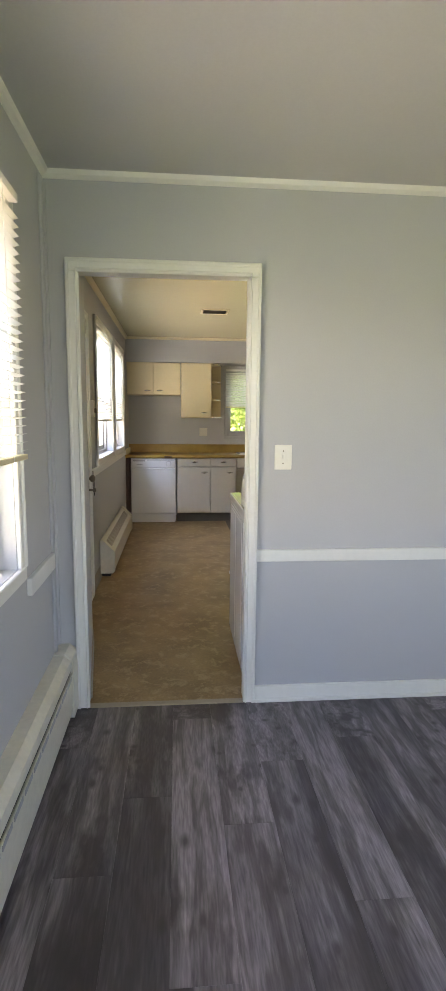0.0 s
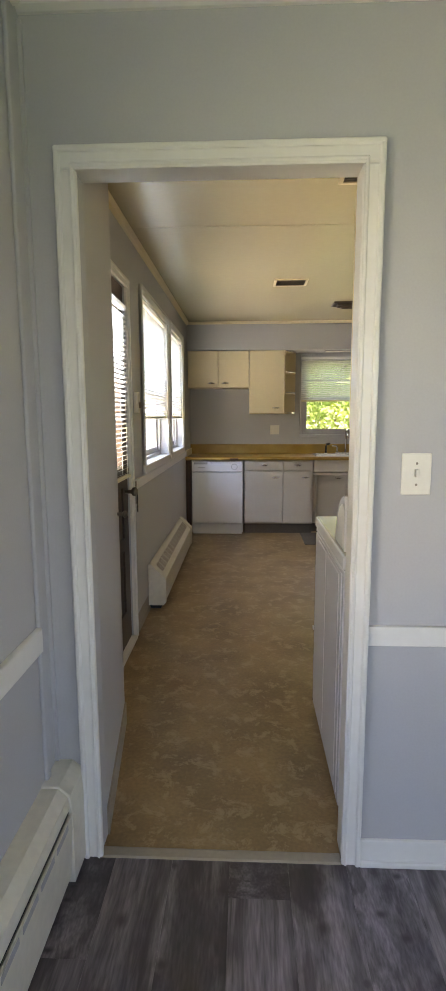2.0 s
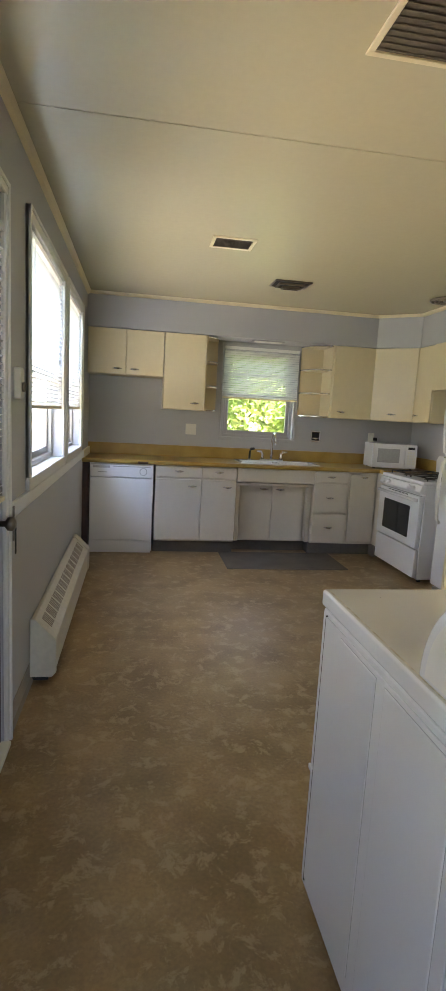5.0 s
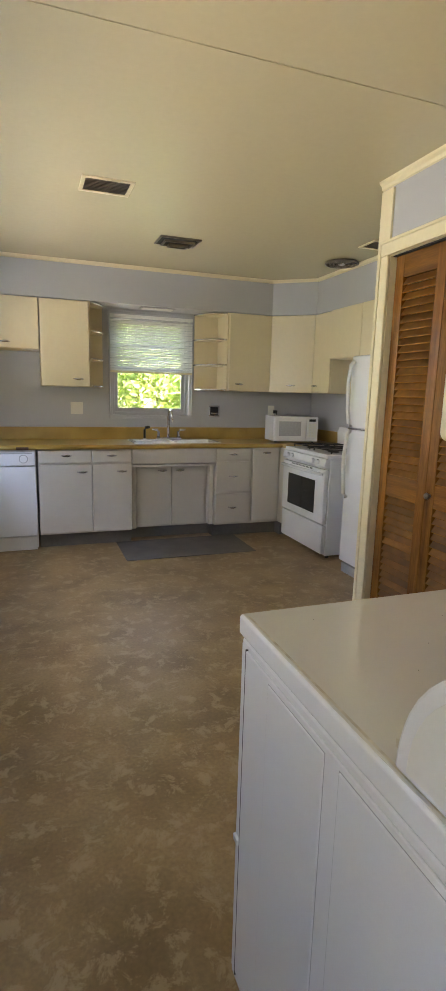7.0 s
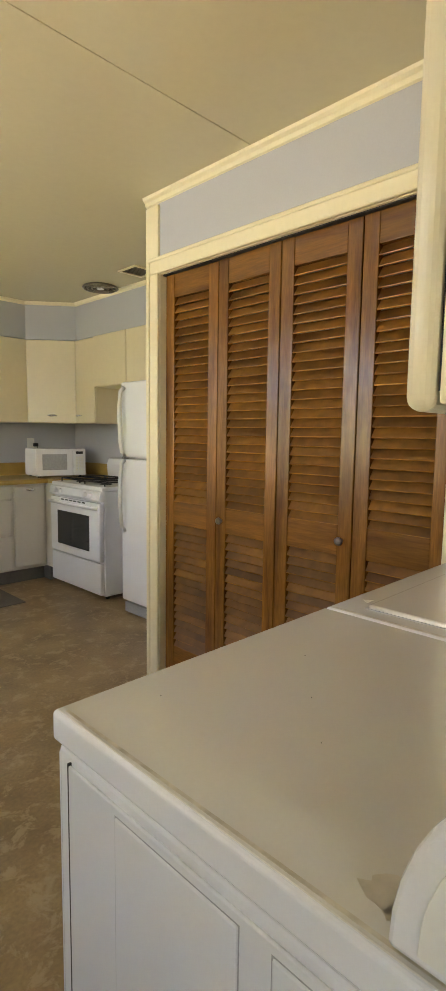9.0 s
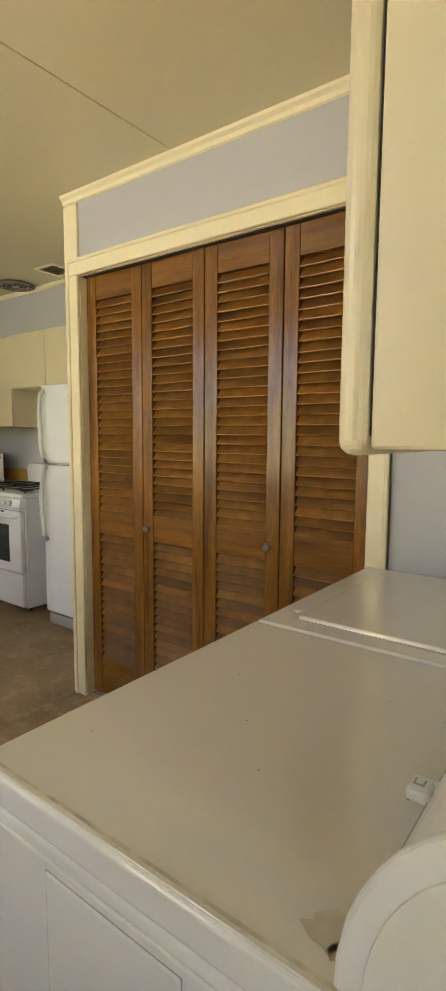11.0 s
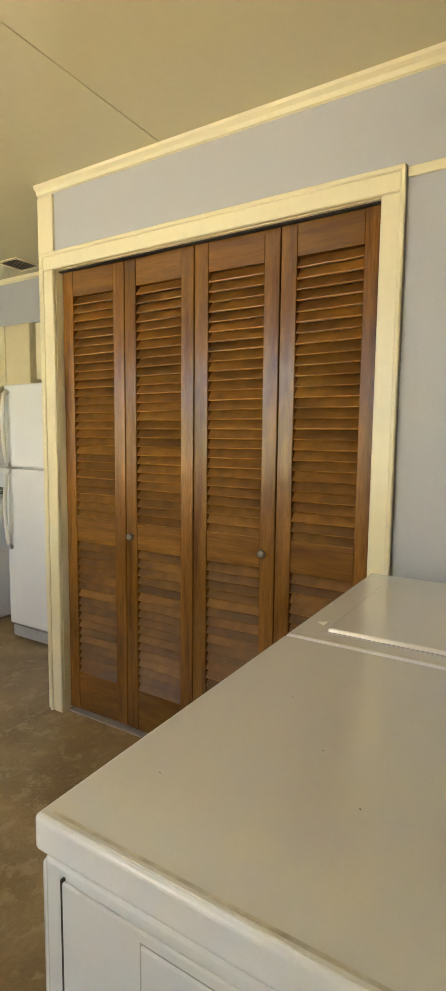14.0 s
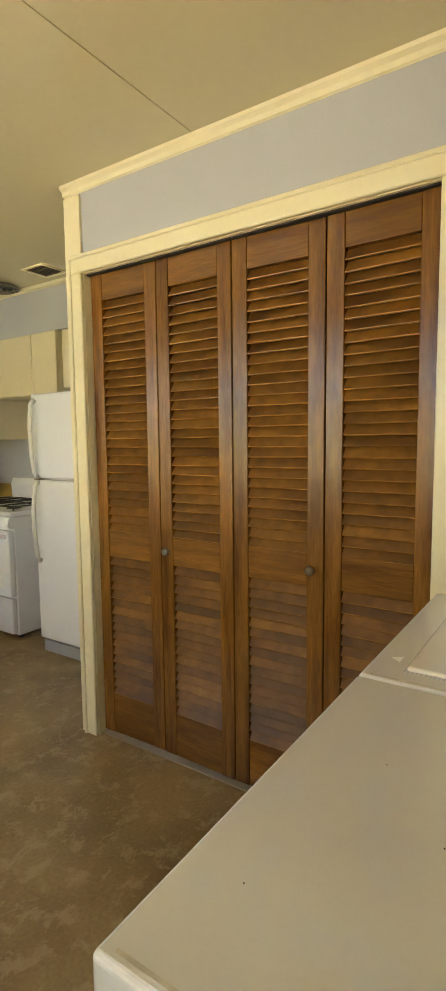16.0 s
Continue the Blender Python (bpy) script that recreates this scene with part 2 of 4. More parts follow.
def glass_mat():
    m = bpy.data.materials.new("window_glass")
    m.use_nodes = True
    nd, ln = m.node_tree.nodes, m.node_tree.links
    nd.remove(nd["Principled BSDF"])
    g, t, ms = nd.new("ShaderNodeBsdfGlossy"), nd.new("ShaderNodeBsdfTransparent"), nd.new("ShaderNodeMixShader")
    g.inputs["Roughness"].default_value = 0.02
    t.inputs[0].default_value = (0.95, 0.97, 0.96, 1)
    ms.inputs[0].default_value = 0.04
    ln.new(t.outputs[0], ms.inputs[1])
    ln.new(g.outputs[0], ms.inputs[2])
    ln.new(ms.outputs[0], nd["Material Output"].inputs[0])
    return m


def blind_mat():
    m = mat("blind_vinyl", (0.80, 0.79, 0.76), 0.4, bump=0.0, vary=0.02)
    nd, ln = m.node_tree.nodes, m.node_tree.links
    tr, ms = nd.new("ShaderNodeBsdfTranslucent"), nd.new("ShaderNodeMixShader")
    tr.inputs[0].default_value = (0.8, 0.8, 0.76, 1)
    ms.inputs[0].default_value = 0.55
    ln.new(nd["Principled BSDF"].outputs[0], ms.inputs[1])
    ln.new(tr.outputs[0], ms.inputs[2])
    ln.new(ms.outputs[0], nd["Material Output"].inputs[0])
    return m


BLIND = blind_mat()
VINYL, PLANK, LEAF, GLASS = floor_vinyl(), plank_vinyl(), leaf_mat(), glass_mat()


# ---- building helpers ----
def box(x0, x1, y0, y1, z0, z1, bev=0.0, seg=2, bm=None):
    """A box, its edges rounded by bev; added to bm where one is given."""
    one = bmesh.new()
    bmesh.ops.create_cube(one, size=1)
    for v in one.verts:
        v.co = Vector(((x0 + x1) / 2 + v.co.x * (x1 - x0), (y0 + y1) / 2 + v.co.y * (y1 - y0), (z0 + z1) / 2 + v.co.z * (z1 - z0)))
    if bev:
        bmesh.ops.bevel(one, geom=one.edges[:], offset=bev, segments=seg, affect="EDGES", profile=0.5)
    return join(bm, one)


def join(bm, one):
    if bm is None:
        return one
    me = bpy.data.meshes.new("scrap")
    one.to_mesh(me)
    one.free()
    bm.from_mesh(me)
    bpy.data.meshes.remove(me)
    return bm


def tube(points, r, sides=8, bm=None, squash=1.0):
    """A round bar along points, closed at its ends."""
    one = bmesh.new()
    pts = [Vector(p) for p in points]
    rings = []
    for i, p in enumerate(pts):
        d = (pts[min(i + 1, len(pts) - 1)] - pts[max(i - 1, 0)]).normalized()
        a = d.orthogonal().normalized() if abs(d.z) > 0.95 else d.cross(Vector((0, 0, 1))).normalized()
        b = d.cross(a)
        rr = r[i] if isinstance(r, (list, tuple)) else r
        rings.append([one.verts.new(p + rr * (math.cos(k * math.tau / sides) * a + squash * math.sin(k * math.tau / sides) * b)) for k in range(sides)])
    for u, w in zip(rings, rings[1:]):
        for k in range(sides):
            f = one.faces.new((u[k], u[(k + 1) % sides], w[(k + 1) % sides], w[k]))
            f.smooth = True
    one.faces.new(rings[0][::-1])
    one.faces.new(rings[-1])
    bmesh.ops.recalc_face_normals(one, faces=one.faces[:])
    return join(bm, one)


def prism(outline, axis, a0, a1, bev=0.0, bm=None):
    """An outline of (u, v) drawn out along an axis: x takes (y, z), y takes (x, z), z takes (x, y)."""
    one = bmesh.new()
    def at(u, v, a):
        return {"x": (a, u, v), "y": (u, a, v), "z": (u, v, a)}[axis]
    lo = [one.verts.new(at(u, v, a0)) for u, v in outline]
    hi = [one.verts.new(at(u, v, a1)) for u, v in outline]
    n = len(outline)
    one.faces.new(lo)
    one.faces.new(hi[::-1])
    for k in range(n):
        one.faces.new((lo[k], hi[k], hi[(k + 1) % n], lo[(k + 1) % n]))
    bmesh.ops.recalc_face_normals(one, faces=one.faces[:])
    if bev:
        bmesh.ops.bevel(one, geom=one.edges[:], offset=bev, segments=2, affect="EDGES", profile=0.5)
    return join(bm, one)


def mesh_of(bm, material, name):
    me = bpy.data.meshes.new(name)
    bm.to_mesh(me)
    bm.free()
    me.materials.append(material)
    return me


def thing(name, label, category, group=""):
    return tagged(new(name), label, category, group)


def part(name, bm, material, parent, label=""):
    """Links a bmesh (or a mesh) as one part under a thing or part."""
    ob = new(name, bm if isinstance(bm, bpy.types.Mesh) else mesh_of(bm, material, name))
    ob.parent = parent
    return tagged(ob, label)


def setting(name, bm, material, label, category, parent=None):
    ob = new(name, mesh_of(bm, material, name))
    if parent is not None:
        ob.parent = parent
        return tagged(ob, label)
    return tagged(ob, label, category, kind="structure")


def wall_mesh(axis, p0, p1, a0, a1, z0, z1, holes=()):
    """A wall p0..p1 thick that runs a0..a1 along the other axis, with holes (a0, a1, z0, z1) through it."""
    bm = bmesh.new()
    def put(b0, b1, c0, c1):
        if b1 - b0 > 1e-4 and c1 - c0 > 1e-4:
            box(*((p0, p1, b0, b1) if axis == "x" else (b0, b1, p0, p1)), c0, c1, bm=bm)
    at = a0
    for h0, h1, y0, y1 in sorted(holes):
        put(at, h0, z0, z1)
        put(h0, h1, z0, y0)
        put(h0, h1, y1, z1)
        at = h1
    put(at, a1, z0, z1)
    return bm


# ---- the shell ----
XL, XR, YB = -0.12, 3.50, 5.37
HD, HK = 2.455, 2.503
DIN_X, DIN_Y = 3.6, -4.4
W1, W2, WB = (2.20, 3.33, 1.06, 2.20), (3.54, 4.47, 1.06, 2.20), (1.295, 2.075, 1.165, 2.12)
WD, DR = (-1.75, -0.61, 0.87, 2.11), (0.93, 1.70, 0.0, 2.14)

setting("wall_kitchen_west", wall_mesh("x", XL - 0.2, XL, 0.75, YB + 0.2, 0, 2.7, (W1, W2, DR)), WALL, "grey painted kitchen outer wall with two windows", "wall")
setting("wall_stub", prism([(XL - 0.2, 0.08), (0.131, 0.08), (0.040, 0.75), (XL - 0.2, 0.75)], "z", 0, 2.7), WALL, "grey painted wall return beside the doorway", "wall")
setting("wall_dining_west", wall_mesh("x", -0.2, 0.0, DIN_Y, 0.0, 0, 2.7, (WD,)), WALL, "grey painted dining room wall under the window", "wall")
setting("wall_between", wall_mesh("y", 0.0, 0.08, XL - 0.2, DIN_X + 0.2, 0, 2.7, ((0.131, 0.912, 0, 2.055),)), WALL, "grey painted wall with the cased opening", "wall")
setting("wall_kitchen_north", wall_mesh("y", YB, YB + 0.2, XL, XR + 0.2, 0, 2.7, (WB,)), WALL, "grey painted wall behind the sink", "wall")
setting("wall_kitchen_east", wall_mesh("x", XR, XR + 0.2, 0.08, YB, 0, 2.7), WALL, "grey painted wall behind the stove", "wall")
setting("wall_dining_east", wall_mesh("x", DIN_X, DIN_X + 0.2, DIN_Y, 0.0, 0, 2.7, ((-3.4, -1.6, 0.85, 2.15),)), WALL, "grey painted dining room wall", "wall")
setting("wall_dining_south", wall_mesh("y", DIN_Y - 0.2, DIN_Y, -0.2, DIN_X + 0.2, 0, 2.7, ((0.9, 2.7, 0.85, 2.15),)), WALL, "grey painted dining room end wall", "wall")
CX = 2.315
setting("wall_closet", wall_mesh("x", CX, CX + 0.11, 0.08, 2.54, 0, HK, ((0.955, 2.465, 0, 2.135),)), WALL, "pale grey closet wall with a wide opening", "wall")
setting("wall_closet_end", wall_mesh("y", 2.465, 2.54, CX + 0.11, XR, 0, HK), WALL, "grey painted closet end wall beside the refrigerator", "wall")
setting("ceiling_dining", box(-0.0, DIN_X, DIN_Y, 0.0, HD, HD + 0.08), CEIL_D, "plain pale painted ceiling", "ceiling")
bm = box(XL, XR, 0.08, 1.828, HK, HK + 0.08)
box(XL, XR, 1.834, YB, HK, HK + 0.08, bm=bm)
box(XL, XR, 1.82, 1.84, HK + 0.004, HK + 0.09, bm=bm)
setting("ceiling_kitchen", bm, CEIL_K, "glossy cream painted panel ceiling with a seam", "ceiling")
# out of view; overhang sized to block the sun from the west windows
setting("roof", box(-1.0, 4.4, -5.2, 6.1, 2.7, 2.85), ROOFM, "unseen flat roof added to close the top and shade the windows", "roof")
setting("floor_kitchen", box(XL, XR, 0.0, YB, -0.1, 0.0), VINYL, "mottled brown sheet vinyl floor", "floor")
sub = setting("floor_dining", box(0.0, DIN_X, DIN_Y, 0.0, -0.1, -0.008), GAP, "dark grey vinyl plank floor", "floor")
# soffit over the cabinets
bm = prism([(XL, YB), (XL, 5.05), (2.835, 5.05), (3.18, 4.77), (3.18, 2.54), (XR, 2.54), (XR, YB)], "z", 2.175, HK)
setting("soffit", bm, WALL, "pale grey soffit above the wall cabinets", "soffit")
setting("threshold", prism([(-0.016, 0), (-0.010, 0.004), (0.022, 0.004), (0.03, 0)], "x", 0.133, 0.897), COVE, "worn metal threshold strip in the opening", "threshold")


def crown(name, outline_axis, pts, a0, a1, material=TRIM):
    setting(name, prism(pts, outline_axis, a0, a1), material, "narrow painted crown moulding", "moulding")


for x0, x1 in ((0.0, DIN_X),):
    crown("trim_crown", "x", [(0, HD), (-0.028, HD), (-0.022, HD - 0.02), (-0.008, HD - 0.03), (0, HD - 0.032)], x0, x1)
crown("trim_crown", "y", [(0, HD), (0.028, HD), (0.022, HD - 0.02), (0.008, HD - 0.03), (0, HD - 0.032)], DIN_Y, -0.03)
crown("trim_crown", "y", [(XL, HK), (XL + 0.03, HK), (XL + 0.02, HK - 0.03), (XL, HK - 0.04)], 0.75, 5.05, TRIM_Y)
crown("trim_crown", "x", [(5.05, HK), (5.025, HK), (5.03, HK - 0.02), (5.05, HK - 0.03)], XL, 2.835, TRIM_Y)
crown("trim_crown", "y", [(3.18, HK), (3.155, HK), (3.16, HK - 0.02), (3.18, HK - 0.03)], 2.54, 4.76, TRIM_Y)
_d = Vector((3.18 - 2.835, 4.77 - 5.05, 0))
bm = box(0, _d.length, -0.025, 0, HK - 0.028, HK)
bmesh.ops.transform(bm, matrix=pose(2.835, 5.05, 0, 0, 0, math.degrees(math.atan2(_d.y, _d.x))), verts=bm.verts[:])
setting("trim_crown", bm, TRIM_Y, "narrow painted crown moulding", "moulding")
crown("trim_crown", "y", [(CX, HK), (CX - 0.03, HK), (CX - 0.027, HK - 0.012), (CX - 0.014, HK - 0.022), (CX - 0.010, HK - 0.038), (CX, HK - 0.042)], 0.08, 2.56, TRIM_Y)


def casing(name, axis, p, face, a0, a1, z1, w=0.062, t=0.018, z0=0.0, material=TRIM, sill=False):
    """A stepped casing round an opening a0..a1 up to z1, on the wall face p; face is +1 or -1 along the wall's axis."""
    bm = bmesh.new()
    def bar(b0, b1, c0, c1, tt):
        q0, q1 = sorted((p, p + face * tt))
        box(*((q0, q1, b0, b1) if axis == "x" else (b0, b1, q0, q1)), c0, c1, 0.004, 1, bm=bm)
    bar(a0 - w, a0, z0, z1, t)
    bar(a1, a1 + w, z0, z1, t)
    bar(a0 - w, a1 + w, z1, z1 + w, t + 0.002)
    if axis == "y" and z0 == 0.0:
        bar(a0 - 0.3 * w, a0 - 0.12 * w, z0, z1 + 0.3 * w - 0.001, t + 0.005)
        bar(a1 + 0.12 * w, a1 + 0.3 * w, z0, z1 + 0.3 * w - 0.001, t + 0.005)
        bar(a0 - 0.3 * w, a1 + 0.3 * w, z1 + 0.12 * w, z1 + 0.3 * w, t + 0.006)
    bar(a0 - w, a0 - w + 0.016, z0, z1 + w - 0.001, t + 0.009)
    bar(a1 + w - 0.016, a1 + w, z0, z1 + w - 0.001, t + 0.009)
    bar(a0 - w, a1 + w, z1 + w - 0.016, z1 + w + 0.001, t + 0.010)
    if sill:
        bar(a0 - w, a1 + w, z0 - w, z0, t + 0.003)
    return setting(name, bm, material, "painted wooden casing", "casing")


casing("trim_door_casing", "y", 0.0, -1, 0.140, 0.895, 2.043, w=0.057)
bm = box(0.899, 0.913, 0.0, 0.082, 0.0, 2.048)
box(0.130, 0.913, 0.001, 0.082, 2.048, 2.058, bm=bm)
setting("trim_door_jamb", bm, TRIM, "white painted door jamb without a door", "jamb")
bm = box(0.95, DIN_X, -0.018, 0.0, 0.725, 0.785, 0.004)
setting("trim_chair_rail", bm, TRIM, "white painted chair rail", "rail")
setting("trim_chair_rail", box(0.0, 0.02, -0.50, -0.105, 0.735, 0.805, 0.004), TRIM, "short white painted chair rail beside the window", "rail")
setting("trim_batten", box(0.0, 0.012, -0.105, -0.075, 0.30, HD - 0.048, 0.004), WALL, "narrow grey painted wall batten", "batten")
setting("trim_batten", box(0.0, 0.010, -0.012, 0.0, 0.30, HD - 0.048), WALL, "narrow grey painted wall batten", "batten")
bm = box(0.95, DIN_X, -0.014, 0.0, 0.0, 0.085, 0.003)
box(0.95, DIN_X, -0.026, -0.014, 0.0, 0.018, 0.004, bm=bm)
setting("baseboard", bm, TRIM, "white painted baseboard with shoe moulding", "baseboard")
setting("trim_cove_base", prism([(0.131, 0.08), (0.138, 0.08), (0.047, 0.752), (0.040, 0.75)], "z", 0.0, 0.10), COVE, "tan vinyl cove base", "baseboard")
setting("trim_cove_base", prism([(XL, 0), (XL + 0.018, 0), (XL + 0.006, 0.02), (XL + 0.004, 0.10), (XL, 0.10)], "y", 1.79, 4.76), COVE, "tan vinyl cove base", "baseboard")
setting("trim_window_band", box(XL, XL + 0.018, 1.79, 4.74, 0.935, 0.998, 0.004), TRIM, "cream painted band below the windows", "rail")
casing("trim_closet_casing", "x", CX, -1, 0.965, 2.455, 2.125, w=0.075, material=TRIM_Y)
bm = box(CX - 0.014, CX, 2.455, 2.545, 2.20, HK - 0.05, 0.003)
box(CX - 0.012, CX + 0.11, 2.54, 2.556, 0.0, HK - 0.05, 0.003, bm=bm)
setting("trim_corner_board", bm, TRIM_Y, "cream painted corner board", "trim")
bm = box(CX + 0.0, CX + 0.11, 0.945, 0.967, 0.0, 2.127)
box(CX + 0.0, CX + 0.11, 2.453, 2.475, 0.0, 2.127, bm=bm)
box(CX + 0.002, CX + 0.108, 0.967, 2.453, 2.123, 2.14, bm=bm)
setting("trim_closet_jamb", bm, TRIM_Y, "cream painted closet jamb", "jamb")
setting("trim_picture_strip", box(CX - 0.012, CX, 0.45, 0.888, 2.165, 2.195, 0.003), TRIM_Y, "narrow cream painted strip", "trim")
casing("trim_window_casing", "x", 0.0, 1, WD[0], WD[1], WD[3], w=0.05, z0=WD[2], sill=True)
casing("trim_window_casing", "x", XL, 1, W1[0], W1[1], W1[3], w=0.06, z0=W1[2], sill=True)
casing("trim_window_casing", "x", XL, 1, W2[0], W2[1], W2[3], w=0.06, z0=W2[2], sill=True)
casing("trim_exterior_door_casing", "x", XL, 1, DR[0], DR[1], DR[3], w=0.045, material=TRIM)
casing("trim_window_casing", "y", YB, -1, WB[0], WB[1], WB[3], w=0.035, t=0.012, z0=WB[2], material=WALL, sill=True)


def window(name, axis, inner, outer, a0, a1, z0, z1, rail, label, frame_mat=ALU, muntins=0):
    """A single-hung window in its opening: frame, two sashes, panes, sill. inner and outer: where the frame lies across the wall."""
    w = tagged(new(name), label, "window", kind="structure")
    lo, hi = sorted((inner, outer))
    def bx(b0, b1, c0, c1, d0=lo, d1=hi, bm=None, bev=0.003):
        return box(*((d0, d1, b0, b1) if axis == "x" else (b0, b1, d0, d1)), c0, c1, bev, 1, bm=bm)
    f = 0.03
    bm = bx(a0, a0 + f, z0, z1)
    bx(a1 - f, a1, z0, z1, bm=bm)
    bx(a0 + f, a1 - f, z1 - f, z1, bm=bm)
    part("window_frame", bm, frame_mat, w)
    part("window_sill", bx(a0 + f, a1 - f, z0, z0 + f), frame_mat, w)
    mid = (lo + hi) / 2
    for k, (c0, c1) in enumerate(((z0 + f, rail + 0.02), (rail - 0.02, z1 - f))):
        s0, s1 = (mid - 0.025, mid) if k == (1 if outer < inner else 0) else (mid, mid + 0.025)
        bm = bx(a0 + f, a0 + f + 0.035, c0, c1, s0, s1)
        bx(a1 - f - 0.035, a1 - f, c0, c1, s0, s1, bm)
        bx(a0 + f + 0.035, a1 - f - 0.035, c0, c0 + 0.04, s0, s1, bm)
        bx(a0 + f + 0.035, a1 - f - 0.035, c1 - 0.04, c1, s0, s1, bm)
        if muntins and k == 1:
            for q in range(1, muntins):
                am = a0 + (a1 - a0) * q / muntins
                bx(am - 0.008, am + 0.008, c0 + 0.04, c1 - 0.04, s0 + 0.004, s1 - 0.004, bm)
            cm = (c0 + c1) / 2
            bx(a0 + f + 0.035, a1 - f - 0.035, cm - 0.008, cm + 0.008, s0 + 0.006, s1 - 0.006, bm)
        sash = part("sash", bm, frame_mat, w)
        pane = part("pane", bx(a0 + f + 0.03, a1 - f - 0.03, c0 + 0.035, c1 - 0.035, (s0 + s1) / 2 - 0.002, (s0 + s1) / 2 + 0.002, bev=0), GLASS, sash)
        pane.visible_shadow = False
    return w


window("window_1", "x", XL - 0.06, XL - 0.16, *W1, 1.60, "grey metal framed kitchen window with a half-raised blind")
window("window_2", "x", XL - 0.06, XL - 0.16, *W2, 1.60, "grey metal framed kitchen window with a half-raised blind")
window("window_3", "y", YB + 0.05, YB + 0.15, *WB, 1.62, "grey metal framed window over the sink", muntins=3)
window("window_4", "x", -0.06, -0.16, *WD, 1.50, "metal framed dining room window with a half-raised blind")
# windows 5 and 6 are never in view, assumed for the dining room's daylight
window("window_5", "y", DIN_Y - 0.06, DIN_Y - 0.16, 0.9, 2.7, 0.85, 2.15, 1.5, "unseen dining room window, added to let daylight in")
window("window_6", "x", DIN_X + 0.06, DIN_X + 0.16, -3.4, -1.6, 0.85, 2.15, 1.5, "unseen dining room window, added to let daylight in")


def blind(label, axis, p, a0, a1, z_top, z_low, tilt, pitch=0.024, wide=0.025, group="window blinds"):
    """A horizontal blind hung at p: head rail, slats, bottom rail, two ladder cords, a wand."""
    t = thing("window_blind", label, "window blind", group)
    def bx(b0, b1, c0, c1, h, bev=0.002):
        return box(*((p - h, p + h, b0, b1) if axis == "x" else (b0, b1, p - h, p + h)), c0, c1, bev, 1)
    part("head_rail", bx(a0, a1, z_top - 0.028, z_top, 0.014), BLIND, t)
    part("bottom_rail", bx(a0, a1, z_low, z_low + 0.018, 0.013), TRIM_Y, t)
    slat = box(-(a1 - a0) / 2, (a1 - a0) / 2, -wide / 2, wide / 2, -0.0006, 0.0006)
    me = mesh_of(slat, BLIND, "slat")
    n = int((z_top - 0.04 - z_low - 0.02) / pitch)
    for k in range(n):
        s = part("slat", me, None, t)
        z = z_low + 0.03 + k * pitch
        c = (a0 + a1) / 2
        s.matrix_basis = pose(p, c, z, 0, 0, 90) @ pose(0, 0, 0, -tilt) if axis == "x" else pose(c, p, z, tilt)
    for q in (0.14, 0.86):
        a = a0 + (a1 - a0) * q
        for h in (-0.014, 0.014):
            bm = box(*((p + h - 0.0008, p + h + 0.0008, a - 0.001, a + 0.001) if axis == "x" else (a - 0.001, a + 0.001, p + h - 0.0008, p + h + 0.0008)), z_low, z_top - 0.01)
            part("cord", bm, BLIND, t)
    return t


KB = "white slatted window blind drawn two thirds down"
blind(KB, "x", XL - 0.012, W1[0] + 0.012, W1[1] - 0.012, W1[3] - 0.005, 1.38, 28)
blind(KB, "x", XL - 0.012, W2[0] + 0.012, W2[1] - 0.012, W2[3] - 0.005, 1.38, 28)
blind("white slatted blind half down over the sink window", "y", YB - 0.03, WB[0] - 0.02, WB[1] + 0.02, WB[3] + 0.0, 1.575, -46)
blind("white slatted blind half down on the dining window", "x", 0.04, WD[0] - 0.02, WD[1] + 0.005, WD[3] + 0.02, 1.265, 14, 0.028, 0.027)


# ---- exterior ----
tagged(new("ground", mesh_of(box(-120, 120, -120, 120, -0.5, -0.35), GRASS, "ground")), "sunlit lawn around the house", "ground", kind="structure")
setting("pavement", box(-5.0, -0.32, -3.5, 7.5, -0.35, -0.30, 0.01), CONC, "pale concrete patio beside the house", "pavement")
# reflector below the sill's sight line, brightens the kitchen from the back
setting("bounce_slab_back", box(-0.32, 5.5, 5.57, 8.4, -0.35, -0.302, 0.01), CONC, "unseen pale slab added to bounce sunlight through the sink window", "pavement")


def leaf_mesh(name, centres, n, size, seed):
    """Many small bent leaves strewn through round clumps."""
    rng = np.random.default_rng(seed)
    verts, faces = [], []
    for (cx, cy, cz, r) in centres:
        for _ in range(n):
            d = rng.normal(size=3)
            d = d / np.linalg.norm(d) * r * rng.uniform(0.25, 1.0) ** 0.5
            c = np.array((cx, cy, cz)) + d
            a, b = rng.normal(size=3), rng.normal(size=3)
            a /= np.linalg.norm(a)
            b -= a * (a @ b)
            b /= np.linalg.norm(b)
            s = size * rng.uniform(0.6, 1.3)
            k = len(verts)
            verts += [tuple(c - a * s), tuple(c + b * s * 0.45), tuple(c + a * s), tuple(c - b * s * 0.45)]
            faces.append((k, k + 1, k + 2, k + 3))
    me = bpy.data.meshes.new(name)
    me.from_pydata(verts, [], faces)
    me.materials.append(LEAF)
    return me


